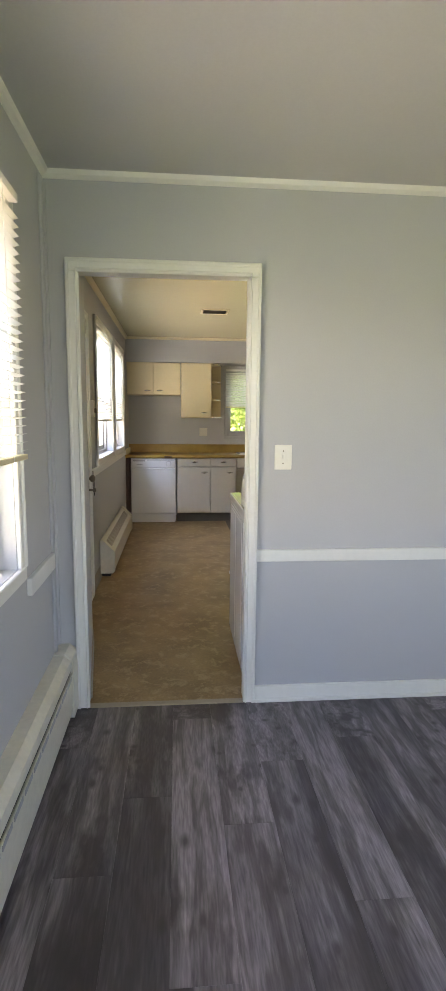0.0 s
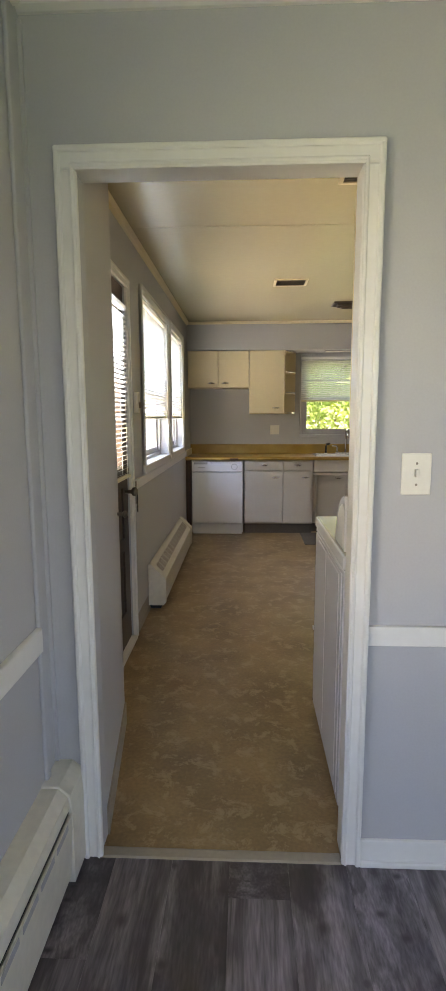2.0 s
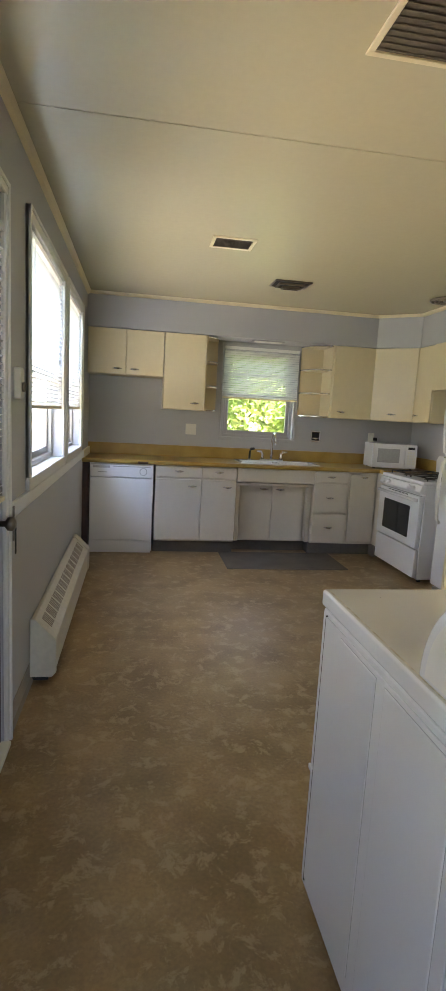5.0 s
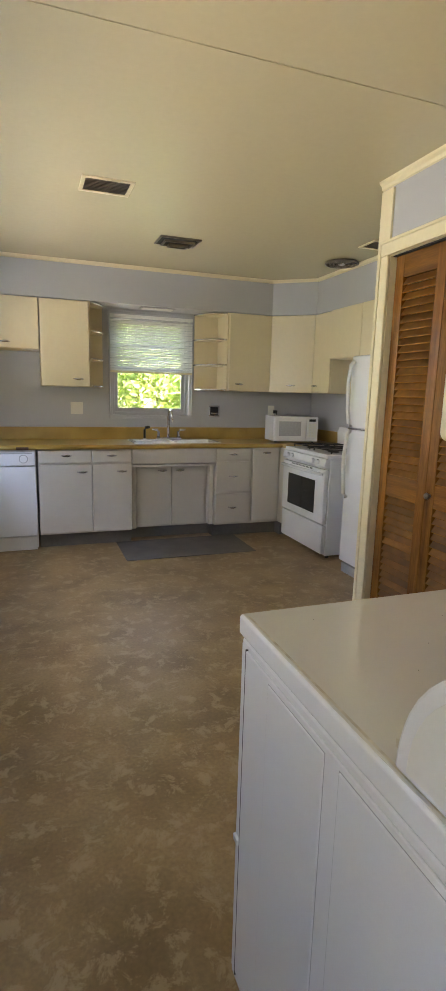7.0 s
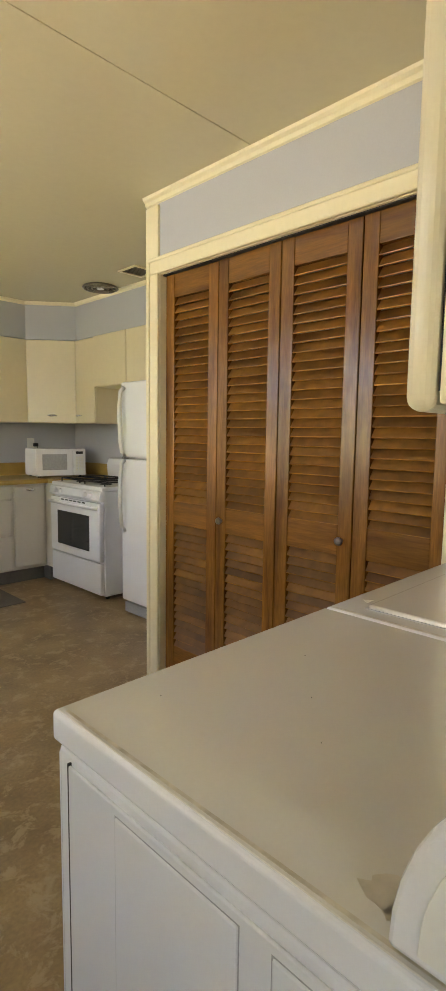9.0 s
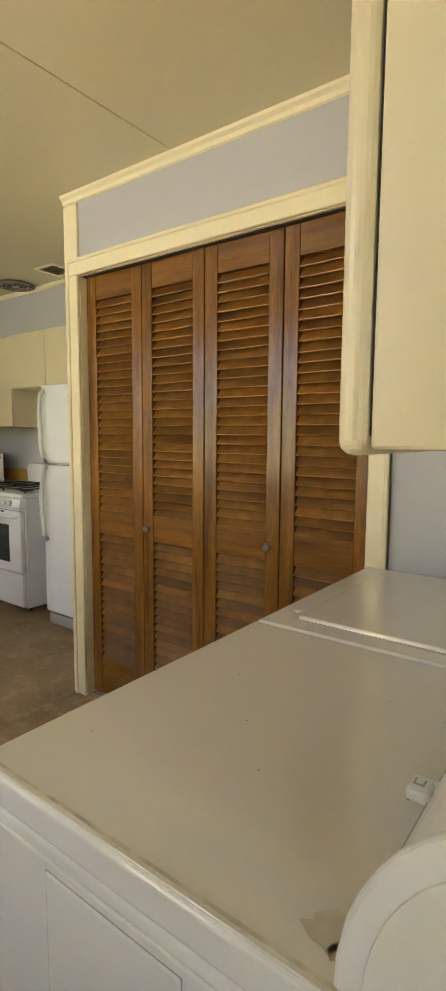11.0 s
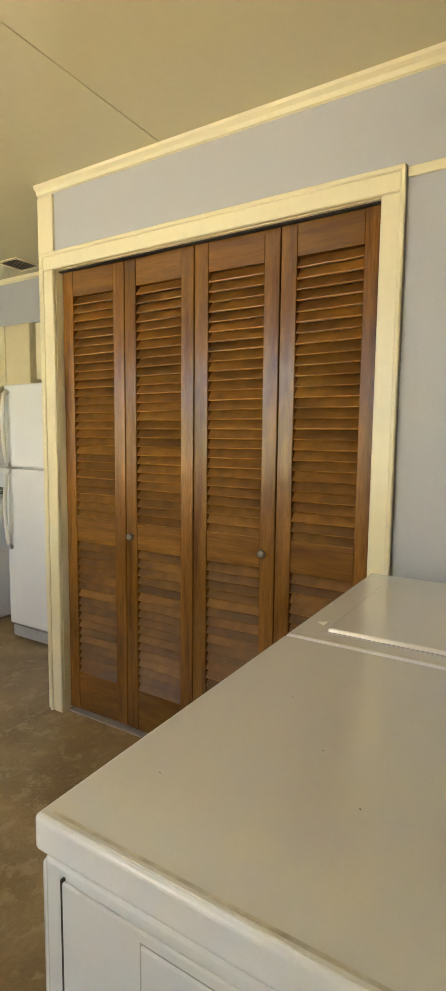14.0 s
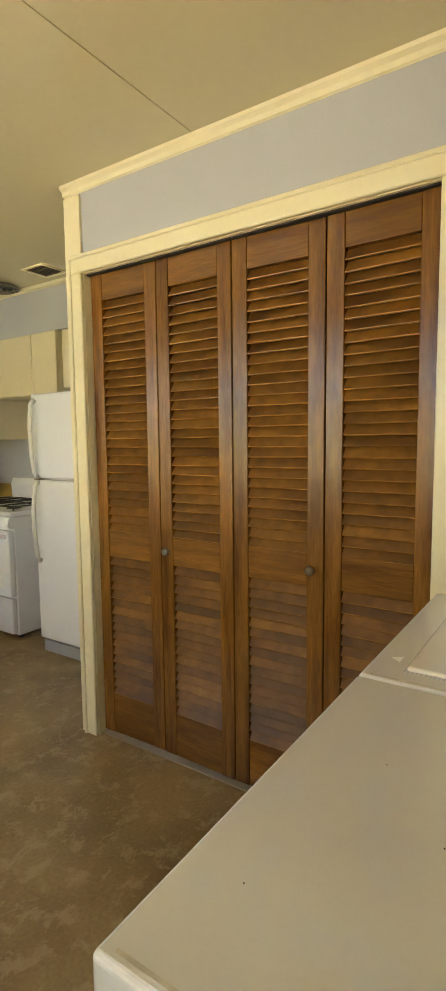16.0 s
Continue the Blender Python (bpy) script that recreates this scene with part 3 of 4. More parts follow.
def tree(h, spread, seed, label, name="tree"):
    rng = np.random.default_rng(seed)
    t = thing(name, label, "tree", "garden trees")
    part("trunk", tube([(0, 0, -0.02), (0.05, 0.02, h * 0.25), (0.0, 0.06, h * 0.5), (0.08, 0, h * 0.8)], [0.16, 0.12, 0.08, 0.03]), BARK, t)
    clumps = []
    for k in range(9):
        a = k * 2.4 + rng.uniform(-0.3, 0.3)
        z = h * rng.uniform(0.3, 0.75)
        r = spread * rng.uniform(0.55, 1.0) * (1.1 - z / h * 0.5)
        e = (r * math.cos(a), r * math.sin(a), z + 0.3 * r)
        part("limb", tube([(0.02, 0.03, z * 0.8), (e[0] * 0.5, e[1] * 0.5, z), e], [0.05, 0.035, 0.012], 6), BARK, t)
        for _ in range(4):
            clumps.append((e[0] * rng.uniform(0.4, 1.1), e[1] * rng.uniform(0.4, 1.1), e[2] + rng.uniform(-0.6, 0.5), spread * rng.uniform(0.22, 0.4)))
    part("crown", leaf_mesh("crown", clumps, 190, 0.085, seed), LEAF, t)
    return t


def shrub(w, h, seed):
    rng = np.random.default_rng(seed)
    t = thing("shrub", "loose bright green garden shrub", "shrub", "garden shrubs")
    for k in range(5):
        a = k * 1.3
        part("stem", tube([(0, 0, -0.02), (0.3 * w * math.cos(a), 0.3 * w * math.sin(a), h * 0.6)], [0.03, 0.01], 6), BARK, t)
    c = [(rng.uniform(-0.5, 0.5) * w, rng.uniform(-0.4, 0.4) * w, h * rng.uniform(0.15, 0.9), 0.28 * w * rng.uniform(0.6, 1.1)) for _ in range(26)]
    part("crown", leaf_mesh("crown", c, 200, 0.07, seed + 50), LEAF, t)
    return t


t1 = tree(6.5, 2.3, 3, "broad leafy garden tree behind the house")
t1.matrix_basis = pose(1.6, 11.6, -0.35)
for x, y, r in ((5.6, 12.5, 70), (-2.4, 12.8, 150), (3.6, 16.5, 40), (-9.5, 3.0, 200), (-10.5, -2.5, 300), (-9.0, 8.0, 20), (0.2, 17, 90), (8.5, 15, 120), (-6, 16, 250)):
    copy_thing(t1, pose(x, y, -0.35, 0, 0, r))
s1 = shrub(2.0, 2.4, 8)
s1.matrix_basis = pose(1.2, 9.3, -0.35)
for x, y, r in ((2.9, 9.0, 80), (4.5, 9.6, 160), (-0.6, 9.8, 230), (2.0, 10.6, 300), (6.2, 10.2, 20)):
    copy_thing(s1, pose(x, y, -0.35, 0, 0, r))


# ---- exterior door ----
d = tagged(new("door_1"), "dark brown panelled exterior door with a tall blind over its glass", "door", kind="structure")
xd = XL - 0.010
bm = box(xd - 0.04, xd, DR[0], DR[0] + 0.12, 0.02, DR[3])
box(xd - 0.04, xd, DR[1] - 0.12, DR[1], 0.02, DR[3], bm=bm)
for z0, z1 in ((0.02, 0.22), (0.60, 0.68), (0.98, 1.10), (2.02, DR[3])):
    box(xd - 0.04, xd, DR[0] + 0.12, DR[1] - 0.12, z0, z1, bm=bm)
part("door_frame", bm, DOORP, d)
for z0, z1 in ((0.22, 0.60), (0.68, 0.98)):
    part("panel", box(xd - 0.03, xd - 0.012, DR[0] + 0.11, DR[1] - 0.11, z0 - 0.01, z1 + 0.01, 0.006), DOORP, d)
p = part("pane", box(xd - 0.022, xd - 0.018, DR[0] + 0.11, DR[1] - 0.11, 1.09, 2.03), GLASS, d)
p.visible_shadow = False
hd = part("door_knob", tube([(xd, DR[1] - 0.06, 0.95), (xd + 0.035, DR[1] - 0.06, 0.95), (xd + 0.045, DR[1] - 0.06, 0.95), (xd + 0.065, DR[1] - 0.06, 0.95), (xd + 0.075, DR[1] - 0.06, 0.95)], [0.012, 0.012, 0.026, 0.028, 0.012], 12), NICKEL, d, "aged metal knob")
part("deadbolt", tube([(xd, DR[1] - 0.06, 1.08), (xd + 0.02, DR[1] - 0.06, 1.08)], 0.024, 12), NICKEL, d)
blind("white slatted blind down over the exterior door glass", "x", xd + 0.022, DR[0] + 0.06, DR[1] - 0.06, 2.02, 1.04, 25, 0.026)
setting("door_sill", box(XL - 0.2, XL + 0.03, DR[0], DR[1], 0.0, 0.02, 0.004), TRIM, "pale worn door sill", "sill")
ch = thing("door_chain", "small dark metal latch chain on the door casing", "latch")
part("plate", box(XL + 0.03, XL + 0.036, 1.735, 1.755, 0.86, 1.0, 0.002), NICKEL, ch)
for k in range(6):
    part("link", tube([(XL + 0.04, 1.745 + 0.006 * math.cos(a), 0.93 - k * 0.022 + 0.014 * math.sin(a)) for a in [i * math.tau / 10 for i in range(11)]], 0.0025, 6), BLACK, ch)
# thermostat shape stands in for the brown switch plate beside the door
th = thing("thermostat", "small white wall box standing in for a brown two-switch plate", "thermostat")
part("body", box(XL, XL + 0.03, 1.90, 1.96, 1.42, 1.55, 0.006), PLATE, th)
part("dial", tube([(XL + 0.03, 1.93, 1.47), (XL + 0.042, 1.93, 1.47)], 0.02, 14), NICKEL, th)
kb = thing("door_stop_knob", "small metal hook on the wall return's edge", "hook")
part("stem", tube([(0.04, 0.70, 0.985), (0.075, 0.70, 0.985)], 0.007, 8), NICKEL, kb)
part("head", tube([(0.070, 0.70, 0.985), (0.08, 0.70, 0.985), (0.09, 0.70, 0.985)], [0.010, 0.016, 0.008], 10), NICKEL, kb)


# ---- heaters ----
def wall_heater():
    """The convector under the kitchen windows: sloped top with louvred slots, end caps."""
    t = thing("wall_heater", "cream metal convector heater with a slotted sloping top", "heater")
    y0, y1 = 2.22, 4.12
    x0, x1 = XL + 0.005, XL + 0.13
    part("body", prism([(x0, 0.035), (x1 - 0.02, 0.035), (x1, 0.06), (x1, 0.225), (x0 + 0.02, 0.33), (x0, 0.33)], "y", y0 + 0.012, y1 - 0.1, 0.004), HEAT, t)
    cap = [(x0, 0.03), (x1 - 0.018, 0.03), (x1 + 0.005, 0.055), (x1 + 0.005, 0.23), (x0 + 0.024, 0.337), (x0, 0.337)]
    part("end_cap", prism(cap, "y", y0, y0 + 0.014, 0.003), HEAT, t)
    part("end_cap", prism(cap, "y", y1 - 0.1, y1, 0.004), HEAT, t)
    part("toe_recess", box(x0, x1 - 0.04, y0 + 0.03, y1 - 0.03, 0.0, 0.036), GAP, t)
    me = mesh_of(box(-0.035, 0.035, -0.004, 0.004, -0.003, 0.0015), COVE, "slot")
    slope = math.degrees(math.atan2(0.225 - 0.33, x1 - x0 - 0.02))
    n = 0
    for g in range(15):
        for k in range(5):
            y = y0 + 0.10 + g * 0.116 + k * 0.0195
            if y > y1 - 0.14:
                continue
            for row in (0.45,):
                s = part("slot", me, None, t)
                xs = x0 + 0.02 + (x1 - x0 - 0.02) * row
                s.matrix_basis = pose(xs, y, 0.33 + (0.225 - 0.33) * row + 0.0012, 0, -slope, 0)
            n += 1
    return t


def baseboard_heater():
    t = thing("baseboard_heater", "long cream baseboard heater along the dining wall", "heater")
    y0, y1 = -3.6, -0.012
    part("back_panel", box(0.0, 0.012, y0, y1, 0.02, 0.31, 0.003), HEAT, t)
    part("hood", prism([(0.0, 0.325), (0.05, 0.325), (0.078, 0.30), (0.082, 0.262), (0.076, 0.262), (0.072, 0.296), (0.048, 0.315), (0.0, 0.315)], "y", y0, y1), HEAT, t)
    part("front_panel", prism([(0.074, 0.05), (0.080, 0.05), (0.087, 0.245), (0.08, 0.245)], "y", y0, y1), HEAT, t)
    part("damper", prism([(0.060, 0.243), (0.078, 0.247), (0.078, 0.262), (0.060, 0.258)], "y", y0, y1), GAP, t)
    part("end_cap", prism([(0.0, 0.0), (0.088, 0.0), (0.090, 0.25), (0.085, 0.305), (0.052, 0.331), (0.0, 0.331)], "y", y1, y1 + 0.01, 0.002), HEAT, t)
    part("end_cap", prism([(0.0, 0.02), (0.089, 0.02), (0.090, 0.25), (0.085, 0.305), (0.052, 0.331), (0.0, 0.331)], "y", y1 - 0.12, y1, 0.002), HEAT, t)
    me = mesh_of(box(0.080, 0.0882, -0.045, 0.045, 0.222, 0.240), GREYP, "louvre")
    for k in range(30):
        s = part("louvre", me, None, t)
        s.location = (0, y1 - 0.20 - k * 0.112, 0)
    part("foot", box(0.0, 0.06, y0, y0 + 0.02, 0.0, 0.06), HEAT, t)
    return t


wall_heater()
baseboard_heater()


# ---- cabinets ----
def pull(x, z, y, w=0.085, vertical=False):
    """A bowed bar pull on a face that looks to -y."""
    pts = []
    for k in range(9):
        u = k / 8 - 0.5
        pts.append((x + (0 if vertical else u * w), y - 0.024 * (1 - (2 * u) ** 4), z + (u * w if vertical else 0)))
    return tube(pts, [0.003 + 0.003 * (1 - abs(k / 4 - 1)) for k in range(9)], 8, squash=1.7)


def slab(x0, x1, z0, z1, y=0.0, t=0.02, bev=0.007):
    return box(x0 + 0.002, x1 - 0.002, y - t, y, z0 + 0.002, z1 - 0.002, bev, 3)


def cabinet(name, label, category, w, d, h, fronts, material, group, z0=0.0, toe=0.0):
    """A unit whose face looks to -y at y 0; fronts: (x0, x1, z0, z1, part, pull x or None, pull z)."""
    t = thing(name, label, category, group)
    part("body", box(0.0015, w - 0.0015, 0.001, d, z0 + toe, h, 0.002, 1), material, t)
    if toe:
        part("toe_kick", box(0.0, w, 0.06, d, z0, z0 + toe), TOE, t)
    for x0, x1, f0, f1, kind, hx, hz in fronts:
        s = part(kind, slab(x0, x1, f0, f1), material, t)
        if hx is not None:
            part("handle", pull(hx, hz, -0.02), CHROME, s, "bowed chrome handle")
    return t


YF = 4.81
G1, G2 = "base cabinets", "wall cabinets"
OB, OW = "off-white enamelled base cabinet", "cream enamelled wall cabinet"
side = thing("end_panel", "dark brown wooden panel beside the dishwasher", "panel")
part("board", box(XL, -0.06, YF - 0.02, YB, 0.0, 0.885, 0.002), DARKWOOD, side)
c = cabinet("base_cabinet", OB + " with a drawer above two doors", "cabinet", 0.81, 0.55, 0.885, [
    (0.0, 0.455, 0.765, 0.88, "drawer", 0.235, 0.83), (0.455, 0.81, 0.765, 0.88, "drawer", 0.63, 0.83),
    (0.0, 0.455, 0.135, 0.755, "door", 0.37, 0.685), (0.455, 0.81, 0.135, 0.755, "door", 0.72, 0.685)], BASE, G1, toe=0.125)
c.matrix_basis = pose(0.57, YF, 0)
c = cabinet("sink_cabinet", "off-white enamelled sink cabinet with two recessed doors", "cabinet", 0.80, 0.42, 0.735, [
    (0.055, 0.395, 0.125, 0.70, "door", 0.31, 0.665), (0.395, 0.74, 0.125, 0.70, "door", 0.48, 0.665)], BASE, G1, toe=0.115)
part("apron", box(0.0, 0.80, -0.14, 0.0, 0.745, 0.885, 0.006), BASE, c)
part("apron_shelf", box(0.0, 0.80, -0.135, 0.0, 0.715, 0.735, 0.004), BASE, c)
part("side_panel", box(0.0, 0.045, -0.09, 0.0, 0.125, 0.715, 0.012, 3), BASE, c)
part("side_panel", box(0.755, 0.80, -0.09, 0.0, 0.125, 0.715, 0.012, 3), BASE, c)
c.matrix_basis = pose(1.385, YF + 0.12, 0)
c = cabinet("base_cabinet", OB + " with three stacked drawers", "cabinet", 0.36, 0.55, 0.885, [
    (0.0, 0.36, 0.765, 0.88, "drawer", 0.18, 0.825), (0.0, 0.36, 0.45, 0.755, "drawer", 0.18, 0.61), (0.0, 0.36, 0.135, 0.44, "drawer", 0.18, 0.30)], BASE, G1, toe=0.125)
c.matrix_basis = pose(2.19, YF, 0)
c = cabinet("base_cabinet", "narrow " + OB + " with one door", "cabinet", 0.32, 0.55, 0.885, [
    (0.02, 0.30, 0.15, 0.865, "door", 0.17, 0.835)], BASE, G1, toe=0.125)
c.matrix_basis = pose(2.552, YF, 0)
c = cabinet("corner_cabinet", "off-white corner filler cabinet beside the stove", "cabinet", 0.62, 0.68, 0.885, [], BASE, G1, toe=0.125)
c.matrix_basis = pose(2.875, 4.69, 0)

# worktop with rounded nose and backsplash
w = thing("worktop", "mustard yellow laminate worktop with a backsplash", "worktop")
bm = prism([(4.765, 0.887), (4.757, 0.897), (4.757, 0.915), (4.768, 0.925), (YB, 0.925), (YB, 0.887)], "x", XL, 1.42)
prism([(4.765, 0.887), (4.757, 0.897), (4.757, 0.915), (4.768, 0.925), (4.87, 0.925), (4.87, 0.887)], "x", 1.42, 2.26, bm=bm)
box(1.42, 2.26, 5.25, YB, 0.887, 0.925, bm=bm)
prism([(4.765, 0.887), (4.757, 0.897), (4.757, 0.915), (4.768, 0.925), (YB, 0.925), (YB, 0.887)], "x", 2.26, XR, bm=bm)
box(2.872, XR, 4.675, 4.765, 0.888, 0.924, bm=bm)
part("top", bm, COUNTER, w)
part("backsplash", box(XL, XR - 0.02, YB - 0.02, YB, 0.925, 1.045, 0.004), COUNTER, w)
part("backsplash", box(XR - 0.02, XR, 4.675, YB - 0.02, 0.925, 1.043, 0.004), COUNTER, w)
part("side_splash", box(XL, XL + 0.02, 4.78, YB - 0.02, 0.925, 1.0, 0.004), TRIM_Y, w)
part("chipped_edge", box(0.40, 0.50, 4.752, 4.76, 0.889, 0.912, 0.004), DARKWOOD, w, "dark chipped spot in the edge")

# sink and tap
s = thing("sink", "white porcelain drop-in sink in the worktop", "sink")
bm = box(1.42, 2.26, 4.868, 4.905, 0.905, 0.937, 0.006)
box(1.42, 2.26, 5.15, 5.255, 0.905, 0.936, 0.006, bm=bm)
box(1.42, 1.455, 4.90, 5.155, 0.905, 0.9365, 0.006, bm=bm)
box(2.225, 2.26, 4.90, 5.155, 0.905, 0.9365, 0.006, bm=bm)
box(1.82, 1.86, 4.90, 5.155, 0.80, 0.932, 0.006, bm=bm)
part("rim", bm, PORC, s)
for x0, x1 in ((1.455, 1.82), (1.86, 2.225)):
    bm = box(x0, x1, 4.90, 5.155, 0.762, 0.77)
    box(x0, x0 + 0.006, 4.90, 5.155, 0.77, 0.906, bm=bm)
    box(x1 - 0.006, x1, 4.90, 5.155, 0.77, 0.906, bm=bm)
    box(x0 + 0.006, x1 - 0.006, 4.90, 4.906, 0.77, 0.906, bm=bm)
    box(x0 + 0.006, x1 - 0.006, 5.149, 5.155, 0.77, 0.906, bm=bm)
    b = part("basin", bm, PORC, s)
    part("drain", tube([((x0 + x1) / 2, 5.03, 0.77), ((x0 + x1) / 2, 5.03, 0.774)], 0.045, 16), CHROME, b)
f = thing("faucet", "chrome kitchen faucet with two lever handles", "faucet")
FX, FY = 1.82, 5.20
part("base", box(FX - 0.13, FX + 0.13, FY - 0.025, FY + 0.025, 0.936, 0.955, 0.008, 3), CHROME, f)
part("spout", tube([(FX, FY, 0.95), (FX, FY, 1.16)] + [(FX, FY - 0.07 + 0.07 * math.cos(a), 1.16 + 0.07 * math.sin(a)) for a in (0.5, 1.0, 1.6, 2.2, 2.8)] + [(FX, FY - 0.142, 1.11)], 0.012, 10), CHROME, f)
for sx in (-1, 1):
    part("handle", tube([(FX + sx * 0.10, FY, 0.95), (FX + sx * 0.10, FY, 1.01), (FX + sx * 0.115, FY - 0.01, 1.03), (FX + sx * 0.17, FY - 0.02, 1.035)], [0.016, 0.013, 0.012, 0.008], 10), CHROME, f)
sp = thing("side_sprayer", "chrome side sprayer beside the faucet", "sprayer")
part("base", tube([(1.58, FY, 0.936), (1.58, FY, 0.95)], 0.022, 12), CHROME, sp)
part("head", tube([(1.58, FY, 0.95), (1.58, FY, 1.03), (1.59, FY - 0.02, 1.055), (1.61, FY - 0.06, 1.06)], [0.012, 0.012, 0.016, 0.014], 10), BLACK, sp)

# wall cabinets
c = cabinet("wall_cabinet", "short " + OW + " with two doors", "cabinet", 0.735, 0.31, 0.435, [
    (0.0, 0.367, 0.0, 0.435, "door", 0.285, 0.055), (0.367, 0.735, 0.0, 0.435, "door", 0.45, 0.055)], CREAM, G2)
c.matrix_basis = pose(XL + 0.008, 5.055, 1.735)
c = cabinet("wall_cabinet", "tall " + OW + " with one door", "cabinet", 0.42, 0.31, 0.745, [(0.0, 0.42, 0.0, 0.745, "door", 0.32, 0.07)], CREAM, G2)
c.matrix_basis = pose(0.627, 5.055, 1.425)
c = cabinet("wall_cabinet", "tall " + OW + " with one door", "cabinet", 0.45, 0.31, 0.745, [(0.0, 0.45, 0.0, 0.745, "door", 0.11, 0.07)], CREAM, G2)
c.matrix_basis = pose(2.385, 5.055, 1.425)
c = cabinet("corner_wall_cabinet", "cream enamelled diagonal corner wall cabinet", "cabinet", 0.44, 0.16, 0.745, [(0.0, 0.44, 0.0, 0.745, "door", 0.22, 0.07)], CREAM, G2)
_dx, _dy = 3.172 - 2.835, 4.77 - 5.05
c.matrix_basis = pose(2.838, 5.05, 1.425, 0, 0, math.degrees(math.atan2(_dy, _dx)))
RT = -90
c = cabinet("wall_cabinet", "narrow " + OW + " beside the stove", "cabinet", 0.32, 0.31, 0.745, [(0.0, 0.32, 0.0, 0.745, "door", 0.06, 0.07)], CREAM, G2)
c.matrix_basis = pose(3.185, 4.765, 1.425, 0, 0, RT)
c = cabinet("wall_cabinet", "short " + OW + " above the stove", "cabinet", 0.76, 0.31, 0.435, [(0.0, 0.49, 0.0, 0.435, "door", None, 0), (0.49, 0.76, 0.0, 0.435, "door", None, 0)], CREAM, G2)
c.matrix_basis = pose(3.165, 4.43, 1.735, 0, 0, RT)
c = cabinet("wall_cabinet", "short " + OW + " above the refrigerator", "cabinet", 1.08, 0.31, 0.40, [(0.0, 0.54, 0.0, 0.40, "door", None, 0), (0.54, 1.08, 0.0, 0.40, "door", None, 0)], CREAM, G2)
c.matrix_basis = pose(3.19, 3.64, 1.77, 0, 0, RT)


def corner_shelf(x_in, sign, label, levels):
    """An open end shelf: a back board and quarter-round boards with a metal edge."""
    t = thing("corner_shelf", label, "shelf", "open end shelves")
    z0, z1 = 1.425, 2.172
    wd = 0.26 if sign < 0 else 0.155
    part("back_board", box(*sorted((x_in, x_in + sign * wd)), YB - 0.012, YB, z0, z1), CREAM, t)
    part("side_board", box(*sorted((x_in, x_in + sign * 0.012)), 5.06, YB - 0.012, z0, z1), CREAM, t)
    n = 10
    arc = [(x_in + sign * (0.012 + (wd - 0.012) * math.sin(k / n * math.pi / 2)), YB - 0.012 - 0.29 * math.cos(k / n * math.pi / 2)) for k in range(n + 1)]
    out = [(x_in + sign * 0.012, YB - 0.012)] + arc
    for k in range(levels):
        z = z0 + (z1 - z0 - 0.018) * k / (levels - 1)
        b = part("shelf_board", prism(out, "z", z, z + 0.016), CREAM, t)
        part("edge_strip", tube([(x + sign * 0.002, y - 0.002, z + 0.008) for x, y in arc], 0.0085, 6), CHROME, b, "bright metal edge strip")
    return t


corner_shelf(1.049, 1, "cream open corner shelf with metal-edged boards", 4)
corner_shelf(2.383, -1, "cream open corner shelf with metal-edged boards", 4)


# ---- kitchen appliances ----
d = thing("dishwasher", "white built-in dishwasher under the worktop", "dishwasher")
x0, x1 = -0.052, 0.555
part("body", box(x0, x1, YF, YB - 0.05, 0.02, 0.88), WHITE, d)
part("door", box(x0 + 0.003, x1 - 0.003, YF - 0.032, YF, 0.13, 0.745, 0.008), WHITE, d)
cp = part("control_panel", box(x0 + 0.003, x1 - 0.003, YF - 0.036, YF, 0.75, 0.872, 0.010, 3), WHITE, d)
part("dial", tube([(x1 - 0.10, YF - 0.036, 0.81), (x1 - 0.10, YF - 0.052, 0.81)], 0.030, 20), WHITE, cp)
part("dial_ring", tube([(x1 - 0.10, YF - 0.0365, 0.81), (x1 - 0.10, YF - 0.038, 0.81)], 0.037, 20), GREYP, cp)
part("vent_slot", box(x0 + 0.03, x0 + 0.19, YF - 0.0375, YF - 0.03, 0.838, 0.862), GREYP, cp)
part("latch_groove", box(x0 + 0.22, x1 - 0.03, YF - 0.0372, YF - 0.03, 0.852, 0.860), GREYP, cp)
part("badge", box(x0 + 0.08, x0 + 0.16, YF - 0.0368, YF - 0.03, 0.795, 0.802), GREYP, cp)
part("kick_plate", box(x0 + 0.01, x1 - 0.01, YF - 0.005, YF + 0.03, 0.0, 0.12, 0.003), WHITE, d)

m = thing("microwave", "white countertop microwave oven in the corner", "microwave")
part("body", box(0, 0.47, 0.0, 0.33, 0.012, 0.265, 0.008), WHITE, m)
dr = part("door", box(0.004, 0.34, -0.018, 0.0, 0.016, 0.261, 0.006), WHITE, m)
part("window", box(0.055, 0.285, -0.0195, -0.015, 0.07, 0.215, 0.001), mat("microwave_screen", (0.45, 0.45, 0.45), 0.25), dr)
pn = part("control_panel", box(0.344, 0.466, -0.016, 0.0, 0.016, 0.261, 0.006), WHITE, m)
part("display", box(0.37, 0.44, -0.0175, -0.012, 0.215, 0.24), BLACK, pn)
for r in range(5):
    for k in range(3):
        part("button", box(0.368 + k * 0.027, 0.388 + k * 0.027, -0.0185, -0.012, 0.06 + r * 0.028, 0.08 + r * 0.028, 0.002, 1), PLATE, pn)
part("push_bar", box(0.365, 0.445, -0.0185, -0.012, 0.025, 0.048, 0.003), WHITE, pn)
for fx in (0.04, 0.43):
    for fy in (0.04, 0.29):
        part("foot", tube([(fx, fy, 0.0), (fx, fy, 0.014)], 0.014, 10), BLACK, m)
m.matrix_basis = pose(2.83, 4.90, 0.925, 0, 0, -9)

# gas stove: local frame, face to -y, left end at x 0
SW, SD = 0.80, 0.62
